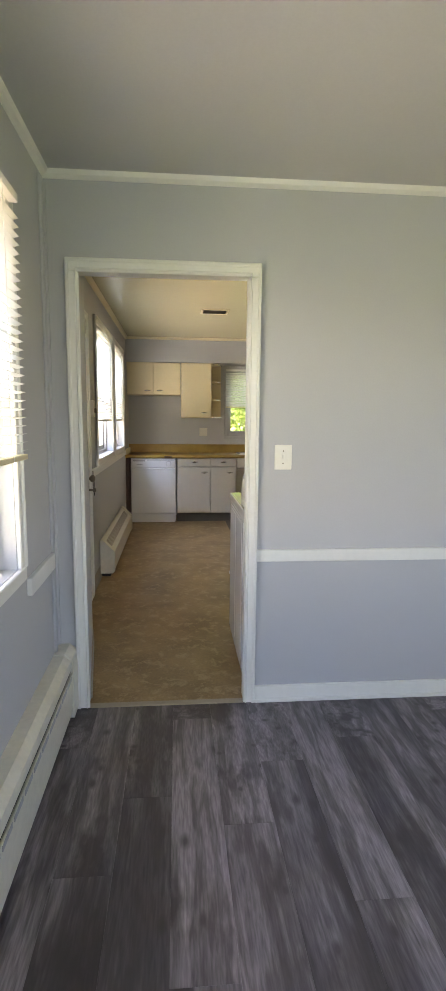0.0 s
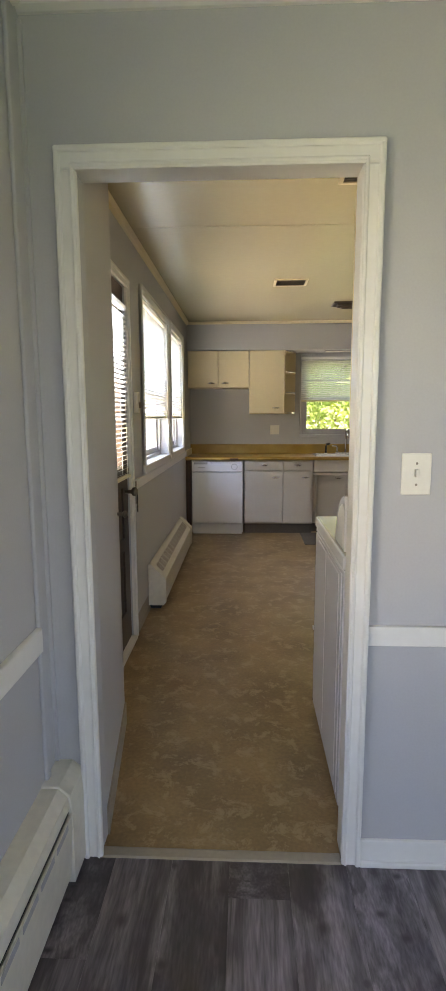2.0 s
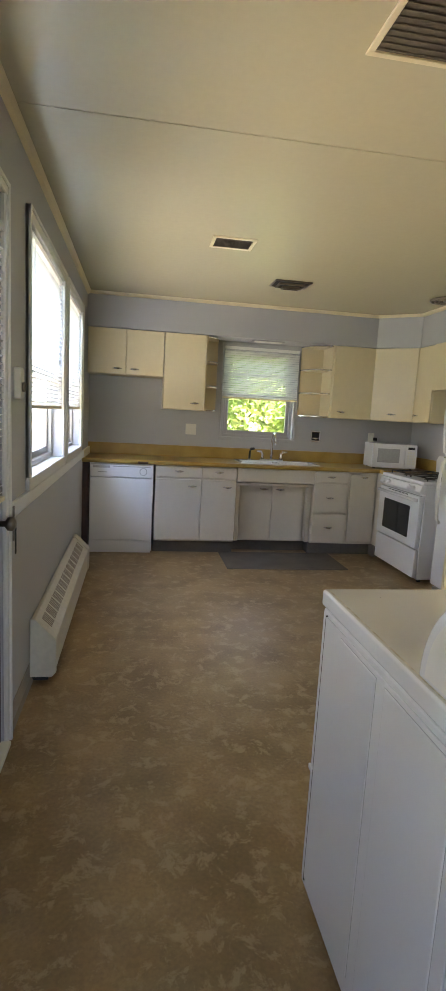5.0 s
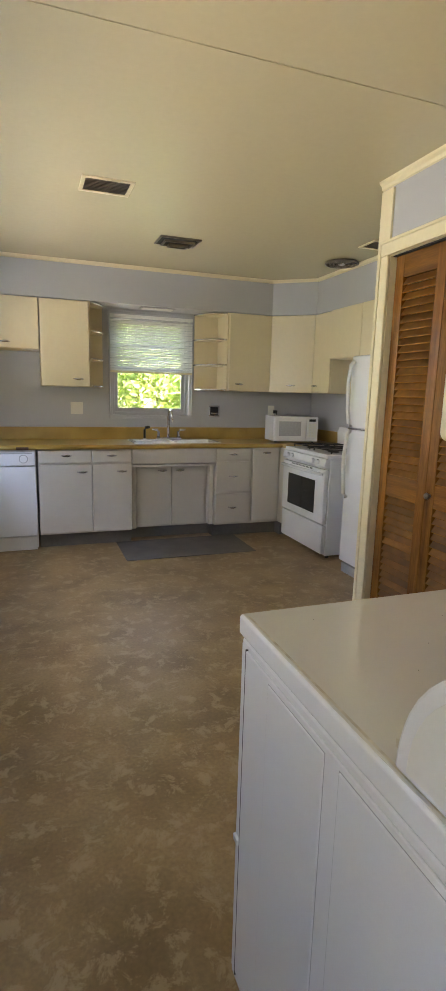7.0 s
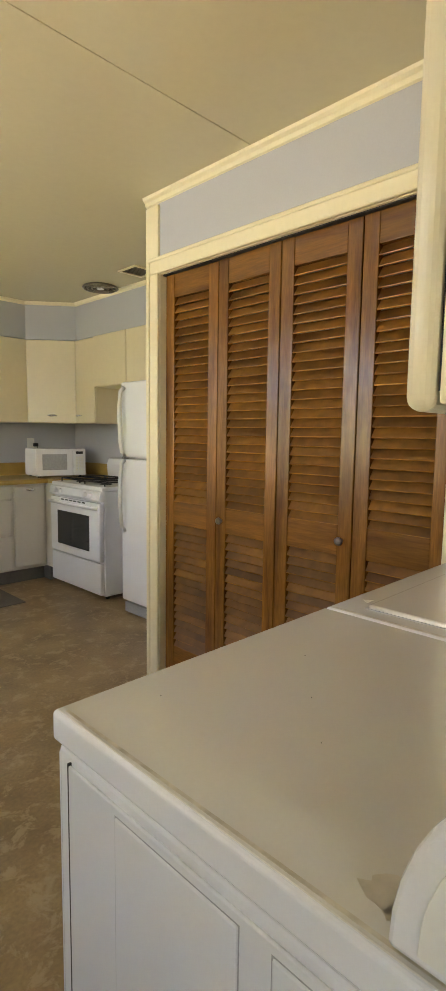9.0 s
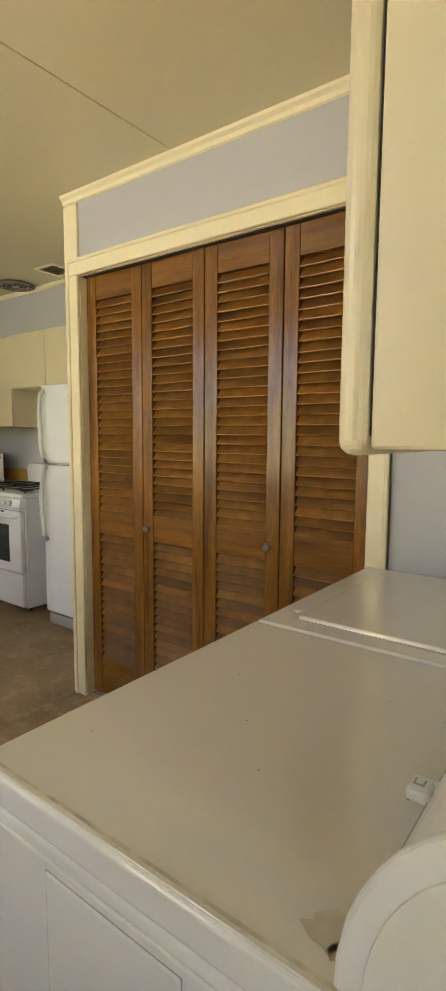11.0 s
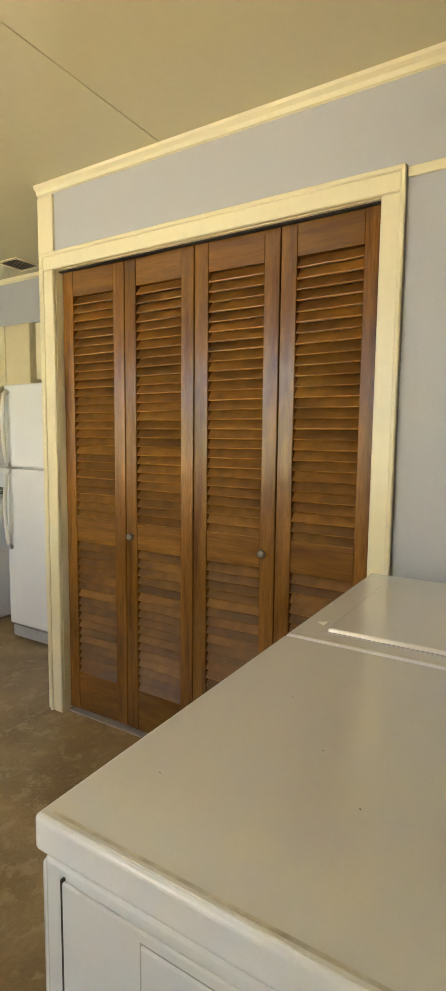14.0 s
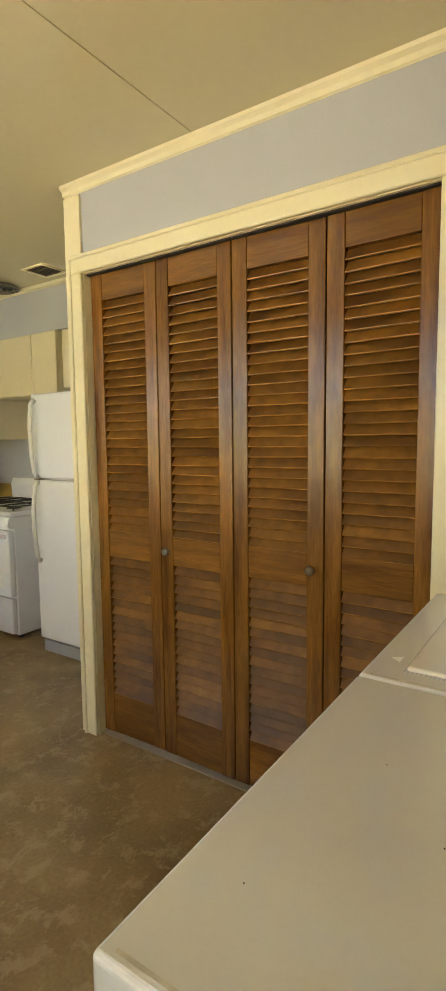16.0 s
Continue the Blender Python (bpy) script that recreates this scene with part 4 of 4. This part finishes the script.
s = thing("gas_stove", "white gas stove with black burner grates", "stove")
part("body", box(0, SW, 0.02, SD, 0.03, 0.88, 0.006), WHITE, s)
part("cooktop", box(-0.003, SW + 0.003, -0.01, SD, 0.88, 0.915, 0.012, 3), WHITE, s)
cp = part("control_panel", prism([(0.02, 0.80), (-0.02, 0.80), (-0.035, 0.82), (-0.02, 0.875), (0.02, 0.885)], "x", 0.0, SW, 0.004), WHITE, s)
for k, kx in enumerate((0.12, 0.20, SW - 0.20, SW - 0.12)):
    part("knob", tube([(kx, -0.026, 0.845), (kx, -0.05, 0.842), (kx, -0.056, 0.842)], [0.022, 0.018, 0.014], 14), WHITE, cp)
od = part("oven_door", box(0.006, SW - 0.006, -0.028, 0.02, 0.312, 0.785, 0.012, 3), WHITE, s)
part("oven_window", box(0.135, SW - 0.155, -0.0305, -0.02, 0.385, 0.675, 0.001), GLASSB, od)
part("handle", tube([(0.03, -0.03, 0.745), (0.06, -0.065, 0.75), (SW / 2, -0.072, 0.752), (SW - 0.06, -0.065, 0.75), (SW - 0.03, -0.03, 0.745)], 0.014, 10), WHITE, od)
for k in range(6):
    part("vent_slot", box(0.20 + k * 0.068, 0.245 + k * 0.068, -0.0297, -0.02, 0.768, 0.778), BLACK, od)
part("drawer", box(0.006, SW - 0.006, -0.022, 0.02, 0.045, 0.300, 0.012, 3), WHITE, s)
part("back_guard", prism([(SD - 0.05, 0.90), (SD - 0.06, 1.05), (SD - 0.04, 1.10), (SD, 1.11), (SD, 0.90)], "x", 0.0, SW, 0.006), WHITE, s)
part("clock", box(SW / 2 - 0.07, SW / 2 + 0.07, SD - 0.065, SD - 0.05, 0.99, 1.04, 0.002), BLACK, s)
for gx in (0.21, SW - 0.21):
    bm = bmesh.new()
    for yy in (0.06, 0.28, 0.50):
        tube([(gx - 0.15, yy, 0.942), (gx + 0.15, yy, 0.942)], 0.006, 6, bm)
    for xx in (-0.15, 0.0, 0.15):
        tube([(gx + xx, 0.06, 0.9425), (gx + xx, 0.50, 0.9425)], 0.006, 6, bm)
    for xx in (-0.15, 0.15):
        for yy in (0.06, 0.50):
            tube([(gx + xx, yy, 0.914), (gx + xx, yy, 0.944)], 0.006, 6, bm)
    part("grate", bm, BLACK, s, "black iron grate")
    for yy in (0.17, 0.39):
        part("burner", tube([(gx, yy, 0.914), (gx, yy, 0.922), (gx, yy, 0.93)], [0.055, 0.045, 0.03], 16), BLACK, s)
for fx in (0.05, SW - 0.05):
    for fy in (0.07, SD - 0.05):
        part("foot", tube([(fx, fy, 0.0), (fx, fy, 0.032)], 0.018, 8), BLACK, s)
s.matrix_basis = pose(2.87, 4.67, 0, 0, 0, RT)

# refrigerator
RW, RD, RH = 0.80, 0.60, 1.70
r = thing("refrigerator", "white top-freezer refrigerator with bowed handles", "refrigerator")
part("body", box(0, RW, 0.05, 0.05 + RD, 0.06, RH, 0.006), WHITE, r)
fz = part("freezer_door", box(0.001, RW - 0.001, -0.015, 0.045, 1.165, RH, 0.014, 3), WHITE, r)
fd = part("fridge_door", box(0.001, RW - 0.001, -0.015, 0.045, 0.105, 1.155, 0.014, 3), WHITE, r)
part("handle", tube([(0.05, -0.02, 1.66), (0.05, -0.05, 1.63), (0.055, -0.066, 1.50), (0.05, -0.056, 1.30), (0.05, -0.04, 1.20), (0.05, -0.015, 1.175)], 0.014, 10, squash=1.3), TRIM, fz)
part("handle", tube([(0.05, -0.015, 1.145), (0.05, -0.045, 1.12), (0.055, -0.066, 0.95), (0.055, -0.062, 0.80), (0.05, -0.045, 0.66), (0.05, -0.015, 0.63)], 0.014, 10, squash=1.3), TRIM, fd)
part("hinge", box(0.03, 0.12, -0.03, 0.03, 1.156, 1.164), CHROME, r)
part("grille", box(0.02, RW - 0.02, 0.0, 0.05, 0.015, 0.09, 0.004), GREYP, r)
for fx in (0.06, RW - 0.06):
    for fy in (0.08, RD - 0.02):
        part("foot", tube([(fx, fy, 0.0), (fx, fy, 0.062)], 0.02, 10), GREYP, r)
r.matrix_basis = pose(2.84, 3.55, 0, 0, 0, RT)


# ---- closet doors ----
LW, LH = 0.3662, 2.100
def louvre_leaf(knob):
    """One leaf, its face to -y, left edge at x 0: stiles, three rails, fixed slats."""
    t = thing("louvred_closet_door", "brown stained wooden louvred bifold door, closed", "closet door", "bifold closet doors")
    st = 0.062
    for x0, x1 in ((0.0, st), (LW - st, LW)):
        part("stile", box(x0, x1, -0.004, 0.030, 0.0, LH, 0.003), WOOD, t)
    for z0, z1 in ((0.0, 0.19), (0.845, 0.965), (LH - 0.115, LH)):
        part("rail", box(st, LW - st, -0.002, 0.027, z0, z1, 0.003), RAILW, t)
    for z0, z1, n in ((0.19, 0.845, 17), (0.965, LH - 0.115, 27)):
        for k in range(n):
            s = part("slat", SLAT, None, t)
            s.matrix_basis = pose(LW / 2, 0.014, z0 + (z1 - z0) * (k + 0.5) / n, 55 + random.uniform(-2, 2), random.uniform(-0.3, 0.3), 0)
    if knob is not None:
        part("knob", tube([(knob, 0.0, 0.905), (knob, -0.004, 0.905), (knob, -0.012, 0.905), (knob, -0.02, 0.905), (knob, -0.028, 0.905), (knob, -0.031, 0.905)], [0.018, 0.010, 0.008, 0.017, 0.015, 0.006], 14), NICKEL, t, "aged metal knob")
    return t


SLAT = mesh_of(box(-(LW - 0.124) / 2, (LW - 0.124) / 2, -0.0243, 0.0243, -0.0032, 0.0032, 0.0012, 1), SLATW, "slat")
# front edge faces take the paler colour, a painted highlight
SLAT.materials.append(EDGE_GLINT)
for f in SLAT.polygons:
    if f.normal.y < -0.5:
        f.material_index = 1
for k, knob in enumerate((None, 0.035, LW - 0.045, None)):
    l = louvre_leaf(knob)
    ang = (1.2, -1.0, 1.2, -1.0)[k]
    l.matrix_basis = pose(2.352 + (0.0, 0.006, 0.0, 0.006)[k], 2.447 - k * 0.3715, 0.022, 0, 0, RT + ang)
setting("closet_track", box(2.33, 2.37, 0.967, 2.453, 2.118, 2.128), GAP, "dark metal closet door track", "track")
setting("trim_closet_floor_strip", box(2.335, 2.39, 0.967, 2.453, 0.0, 0.008, 0.002), COVE, "narrow tan strip under the closet doors", "strip")


# ---- laundry corner ----
MZ, MY0, MY1, MB = 0.936, 0.27, 0.938, 0.205
def laundry_body(t, x0, x1, panels):
    part("cabinet", box(x0 + 0.004, x1 - 0.004, MB + 0.004, MY1 - 0.012, 0.025, MZ - 0.049, 0.006), WHITE, t)
    top = part("top", box(x0, x1, MB, MY1, MZ - 0.046, MZ - 0.0008, 0.007, 4), WHITE, t)
    # thin skin whose warm tint paints the ceiling's light on the white top
    part("top_surface", box(x0 + 0.006, x1 - 0.006, MB + 0.006, MY1 - 0.006, MZ - 0.003, MZ, 0.0007, 1), TOPW, top, "white enamel top tinted for the ceiling's warm light")
    part("grime_line", box(x0 + 0.011, x0 + 0.016, MB + 0.02, MY1 - 0.02, MZ - 0.001, MZ + 0.0002), GRIME, top, "brownish grime along the rim")
    for fx in (x0 + 0.05, x1 - 0.05):
        for fy in (MB + 0.05, MY1 - 0.06):
            part("foot", tube([(fx, fy, 0.0), (fx, fy, 0.03)], 0.018, 8), BLACK, t)


def console(t, x0, x1):
    yb = MY0 - 0.02
    bow = [(yb, MZ + 0.002), (yb, MZ + 0.150), (yb + 0.008, MZ + 0.168)]
    bow += [(yb + 0.022 + 0.144 * math.sin(q * math.pi / 20), MZ + 0.002 + 0.174 * math.cos(q * math.pi / 20)) for q in range(11)]
    c = part("console", prism(bow, "x", x0 + 0.02, x1 - 0.02, 0.004), WHITE, t)
    for e0, e1 in ((x0 + 0.008, x0 + 0.022), (x1 - 0.022, x1 - 0.008)):
        cap = [(MY0 - 0.02 + (u - yb) * 1.06, MZ + 0.001 + (v - MZ) * 1.08) for u, v in bow]
        part("end_cap", prism(cap, "x", e0, e1, 0.005), WHITE, c)
    inset = [(MY0 - 0.012 + (u - yb) * 0.86, MZ + 0.012 + (v - MZ) * 0.86) for u, v in bow]
    part("cap_panel", prism(inset, "x", x0 + 0.0055, x0 + 0.009, 0.001), TRIM, c)
    part("dial", tube([((x0 + x1) / 2 + 0.18, yb + 0.13, MZ + 0.08), ((x0 + x1) / 2 + 0.18, yb + 0.165, MZ + 0.098)], 0.035, 18), GREYP, c)
    part("face_strip", box(x0 + 0.06, x1 - 0.06, yb + 0.168, yb + 0.175, MZ + 0.005, MZ + 0.02), GREYP, c)
    return c


D0, D1, E1 = 0.915, 1.592, 2.255
dr = thing("clothes_dryer", "white clothes dryer with a stained glossy top", "dryer", "laundry machines")
laundry_body(dr, D0, D1, 2)
console(dr, D0, D1)
sidep = part("side_panel", box(D0 - 0.001, D0 + 0.004, MB + 0.03, MY1 - 0.045, 0.06, MZ - 0.065, 0.002), WHITE, dr)
for y0, y1 in ((0.27, 0.527), (0.57, 0.777)):
    part("pressed_panel", box(D0 - 0.0035, D0 + 0.001, y0, y1, 0.10, MZ - 0.078, 0.0025), WHITE, sidep)
    # grey rim drawn in for the shade in the pressed groove
    bm = box(D0 - 0.0012, D0 + 0.001, y0 - 0.0018, y1 + 0.0018, 0.098, MZ - 0.0762)
    part("press_shade", bm, GREYP, sidep, "grey strip that paints the shade round the pressing")
part("flange_seam", box(D0 - 0.0012, D0 + 0.006, MY1 - 0.0475, MY1 - 0.0445, 0.05, MZ - 0.062), GAP, dr, "dark seam behind the front flange")
part("front_panel", box(D0 + 0.006, D1 - 0.006, MY1 - 0.02, MY1 - 0.004, 0.03, MZ - 0.06, 0.006), WHITE, dr)
part("back_panel", box(D0 + 0.02, D1 - 0.02, MB - 0.002, MB + 0.004, 0.05, MZ - 0.06), WHITE, dr)
loop = [(D0 + 0.075, 0.83), (D0 + 0.045, 0.815), (D0 + 0.035, 0.79), (D0 + 0.03, 0.70), (D0 + 0.012, 0.67), (D0 + 0.012, 0.62), (D0 + 0.03, 0.595), (D0 + 0.075, 0.585)]
part("recess_rim", tube([(x, MB - 0.003, z) for x, z in loop], 0.005, 8), GREYP, dr, "grey rim of the hand recess")
for x, z in ((D0 + 0.035, 0.74), (D0 + 0.03, 0.655), (D0 + 0.055, 0.655), (D0 + 0.03, 0.47), (D0 + 0.045, 0.885)):
    part("screw", tube([(x, MB - 0.006, z), (x, MB + 0.002, z)], 0.006, 8), BLACK, dr)
part("bracket", prism([(D0 + 0.016, 0.29), (D0 + 0.034, 0.29), (D0 + 0.034, 0.39), (D0 + 0.022, 0.40), (D0 + 0.016, 0.385)], "y", MB - 0.012, MB + 0.002, 0.003), WHITE, dr)
part("console_back", box(D0 + 0.03, D1 - 0.03, MY0 - 0.026, MY0 - 0.018, MZ + 0.01, MZ + 0.15, 0.002), NICKEL, dr, "bare grey metal back of the console")
part("clip", box(D0 - 0.006, D0 + 0.002, MY1 - 0.045, MY1 - 0.02, 0.40, 0.415, 0.002), WHITE, dr)
rng = np.random.default_rng(5)
for sx, sy, sr in ((0.972, 0.452, 0.021), (0.955, 0.437, 0.009)):
    pts = [(sx + sr * (0.6 + 0.6 * rng.random()) * math.cos(a), sy + sr * 1.2 * (0.5 + 0.6 * rng.random()) * math.sin(a)) for a in [k * math.tau / 12 for k in range(12)]]
    part("dried_spill", prism(pts, "z", MZ - 0.001, MZ + 0.0006), STAIN, dr, "brown dried spill on the top")
for sx, sy in ((1.12, 0.62), (1.21, 0.70), (1.40, 0.55), (1.05, 0.86), (1.33, 0.80), (1.18, 0.45)):
    part("speck", prism([(sx, sy), (sx + 0.0025, sy + 0.0006), (sx + 0.002, sy + 0.0025)], "z", MZ - 0.001, MZ + 0.0007), BLACK, dr)
bx = thing("latch_clip", "small white plastic clip at the dryer console", "clip")
part("base", tube([(1.205, 0.411, MZ), (1.195, 0.421, MZ + 0.014), (1.185, 0.430, MZ + 0.02)], [0.014, 0.013, 0.012], 10), WHITE, bx)
hk = part("tab", box(1.160, 1.195, 0.422, 0.450, MZ + 0.012, MZ + 0.032, 0.007, 3), WHITE, bx)
bm = box(1.168, 1.171, 0.430, 0.443, MZ + 0.0315, MZ + 0.0325)
box(1.171, 1.181, 0.430, 0.4325, MZ + 0.0315, MZ + 0.0325, bm=bm)
box(1.171, 1.181, 0.4405, 0.443, MZ + 0.0315, MZ + 0.0325, bm=bm)
part("slot", bm, GREYP, hk)
wa = thing("washing_machine", "white top-loading washing machine with closed lid", "washer", "laundry machines")
laundry_body(wa, D1 + 0.004, E1, 0)
console(wa, D1 + 0.004, E1)
part("front_panel", box(D1 + 0.012, E1 - 0.008, MY1 - 0.02, MY1 - 0.004, 0.03, MZ - 0.06, 0.006), WHITE, wa)
part("lid_gap", box(D1 + 0.058, E1 - 0.171, 0.44, 0.866, MZ - 0.003, MZ + 0.0015), GREYP, wa)
part("lid", box(D1 + 0.062, E1 - 0.175, 0.455, 0.862, MZ - 0.002, MZ + 0.010, 0.006, 3), TOPW, wa)
part("hinge_slot", box(D1 + 0.07, E1 - 0.18, 0.44, 0.453, MZ, MZ + 0.004, 0.001), BLACK, wa)
part("lid_mark", prism([(D1 + 0.10, 0.885), (D1 + 0.13, 0.885), (D1 + 0.115, 0.905)], "z", MZ - 0.001, MZ + 0.001), PLATE, wa)
uc = thing("wall_cabinet", "cream enamelled wall cabinet above the laundry machines", "cabinet", G2)
part("body", box(0.966, 2.22, 0.08, 0.4275, 1.350, 2.16, 0.003), CREAM, uc)
part("door_gap", box(0.969, 2.21, 0.4275, 0.429, 1.36, 2.155), GAP, uc)
for k in range(3):
    x0 = 0.962 + k * 0.420
    d = part("door", box(x0 + 0.002, x0 + 0.416, 0.429, 0.456, 1.345, 2.16, 0.012, 5), CREAM, uc)
    part("handle", tube([(x0 + 0.09 + 0.09 * u, 0.454 + 0.022 * (1 - (2 * u - 1) ** 4), 1.42) for u in [q / 8 for q in range(9)]], 0.004, 8), CHROME, d)
setting("soffit", box(0.967, CX, 0.08, 0.425, 2.162, HK), WALL, "pale grey soffit above the laundry cabinet", "soffit")


# ---- ceiling fittings ----
def grille(name, label, x0, x1, y0, y1, n, frame_mat, z=HK, dark=VENT):
    t = thing(name, label, "vent", "ceiling vents")
    b = 0.022
    bm = box(x0, x1, y0, y0 + b, z - 0.008, z, 0.002, 1)
    box(x0, x1, y1 - b, y1, z - 0.008, z, 0.002, 1, bm)
    box(x0, x0 + b, y0 + b, y1 - b, z - 0.008, z, 0.002, 1, bm)
    box(x1 - b, x1, y0 + b, y1 - b, z - 0.008, z, 0.002, 1, bm)
    part("frame", bm, frame_mat, t)
    part("backing", box(x0 + b, x1 - b, y0 + b, y1 - b, z - 0.002, z), dark, t)
    me = mesh_of(box(-(x1 - x0) / 2 + b, (x1 - x0) / 2 - b, -0.005, 0.005, -0.0006, 0.0006), VENT, "slat")
    for k in range(n):
        s = part("slat", me, None, t)
        s.matrix_basis = pose((x0 + x1) / 2, y0 + b + (y1 - y0 - 2 * b) * (k + 0.5) / n, z - 0.004, 35)
    return t


grille("ceiling_vent", "cream framed ceiling vent with a dark grille", 0.82, 1.10, 3.08, 3.31, 9, TRIM_Y)
grille("ceiling_vent", "cream framed ceiling vent with a dark opening", 1.03, 1.36, 0.96, 1.27, 10, TRIM_Y)
grille("ceiling_vent", "cream framed ceiling vent near the refrigerator", 2.88, 3.09, 3.45, 3.66, 7, TRIM_Y)
g = thing("ceiling_diffuser", "dark metal stepped ceiling diffuser", "vent", "ceiling vents")
for k in range(3):
    q = 0.04 * k
    bm = box(1.45 + q, 1.76 - q, 3.98 + q, 3.994 + q, HK - 0.012 - 0.018 * k, HK - 0.014 * k, 0.002, 1)
    box(1.45 + q, 1.76 - q, 4.19 - q, 4.204 - q, HK - 0.012 - 0.018 * k, HK - 0.014 * k, 0.002, 1, bm)
    box(1.45 + q, 1.464 + q, 3.994 + q, 4.19 - q, HK - 0.012 - 0.018 * k, HK - 0.014 * k, 0.002, 1, bm)
    box(1.746 - q, 1.76 - q, 3.994 + q, 4.19 - q, HK - 0.012 - 0.018 * k, HK - 0.014 * k, 0.002, 1, bm)
    part("ring", bm, NICKEL, g)
part("backing", box(1.46, 1.75, 3.99, 4.195, HK - 0.003, HK), BLACK, g)
f = thing("exhaust_fan", "round chrome ceiling exhaust fan above the stove", "fan")
FC = (3.03, 4.12)
for rr in (0.135, 0.10, 0.065):
    part("ring", tube([(FC[0] + rr * math.cos(a), FC[1] + rr * math.sin(a), HK - 0.012) for a in [k * math.tau / 28 for k in range(29)]], 0.009, 6), NICKEL, f)
part("backing", tube([(FC[0], FC[1], HK - 0.003), (FC[0], FC[1], HK)], 0.13, 28), BLACK, f)
part("hub", tube([(FC[0], FC[1], HK - 0.02), (FC[0], FC[1], HK)], 0.03, 16), CHROME, f)
for k in range(4):
    a = k * math.pi / 2 + 0.4
    part("spoke", tube([(FC[0] + 0.02 * math.cos(a), FC[1] + 0.02 * math.sin(a), HK - 0.012), (FC[0] + 0.135 * math.cos(a), FC[1] + 0.135 * math.sin(a), HK - 0.012)], 0.006, 6), NICKEL, f)
l = thing("soffit_light", "flat grey light fixture under the soffit over the sink", "light fixture")
part("frame", box(1.53, 1.86, 5.10, 5.24, 2.165, 2.175, 0.003), GREYP, l)
part("diffuser", box(1.55, 1.84, 5.12, 5.22, 2.160, 2.166, 0.002), PLATE, l)


# ---- small wall fittings and mat ----
def plate(name, label, category, x, z, y, w=0.075, h=0.118, kind="switch"):
    t = thing(name, label, category, "wall plates")
    p = part("plate", box(x - w / 2, x + w / 2, y - 0.006, y, z - h / 2, z + h / 2, 0.003), PLATE, t)
    if kind == "switch":
        part("toggle", box(x - 0.005, x + 0.005, y - 0.018, y - 0.005, z - 0.008, z + 0.014, 0.002), PLATE, p)
        for dz in (-0.03, 0.03):
            part("screw", tube([(x, y - 0.006, z + dz), (x, y - 0.0075, z + dz)], 0.0035, 8), NICKEL, p)
    else:
        for dx in ((-w / 4, w / 4) if w > 0.1 else (0,)):
            for dz in (-0.022, 0.022):
                part("socket", box(x + dx - 0.012, x + dx + 0.012, y - 0.0075, y - 0.005, z + dz - 0.013, z + dz + 0.013, 0.002), PLATE, p)
    return t


plate("light_switch", "ivory toggle light switch on the grey wall", "light switch", 1.072, 1.232, 0.0, 0.083, 0.118)
plate("outlet", "ivory double outlet above the worktop", "outlet", 0.953, 1.225, YB, 0.115, 0.115, "outlet")
plate("outlet", "ivory outlet behind the microwave", "outlet", 3.01, 1.225, YB, 0.075, 0.115, "outlet")
pl = thing("plug", "black plug in the outlet behind the microwave", "plug")
part("body", box(3.03, 3.07, YB - 0.045, YB - 0.007, 1.20, 1.235, 0.006), BLACK, pl)
part("cord", tube([(3.06, YB - 0.035, 1.20), (3.07, YB - 0.04, 1.10), (3.10, YB - 0.06, 0.95)], 0.004, 6), BLACK, pl)
so = thing("soap_dish", "recessed chrome soap dish on the grey wall", "soap dish")
bm = box(2.295, 2.41, YB - 0.008, YB, 1.155, 1.17, 0.003)
box(2.295, 2.41, YB - 0.008, YB, 1.26, 1.275, 0.003, bm=bm)
box(2.295, 2.31, YB - 0.0078, YB, 1.17, 1.26, 0.003, bm=bm)
box(2.395, 2.41, YB - 0.0078, YB, 1.17, 1.26, 0.003, bm=bm)
part("frame", bm, CHROME, so)
part("recess", box(2.31, 2.395, YB - 0.003, YB, 1.17, 1.26), BLACK, so)
part("tray", tube([(2.315, YB - 0.012, 1.195), (2.352, YB - 0.03, 1.19), (2.39, YB - 0.012, 1.195)], 0.010, 8), CHROME, so)
mt = thing("floor_mat", "thin grey rubber mat in front of the sink", "mat")
part("sheet", box(1.24, 2.41, 4.26, 4.86, 0.0, 0.006, 0.002), MAT, mt)


# ---- dining floor planks ----
PW, PL = 0.182, 1.22
plank = mesh_of(box(0.0002, PW - 0.0002, 0.0002, PL - 0.0002, -0.006, 0.0, 0.0006, 1), PLANK, "plank")
rng = np.random.default_rng(11)
col = 0
x = 0.0
while x < DIN_X - 0.02:
    y = -PL * (0.28, 0.83, 0.55, 0.12, 0.68, 0.40, 0.95)[col % 7]
    top = 0.0
    while top > DIN_Y:
        lo = max(y, DIN_Y)
        n = part("plank", plank, None, sub)
        n.location = (x, lo, 0.0)
        n.scale = (1, (top - lo) / PL, 1)
        top = lo
        y -= PL
    x += PW
    col += 1
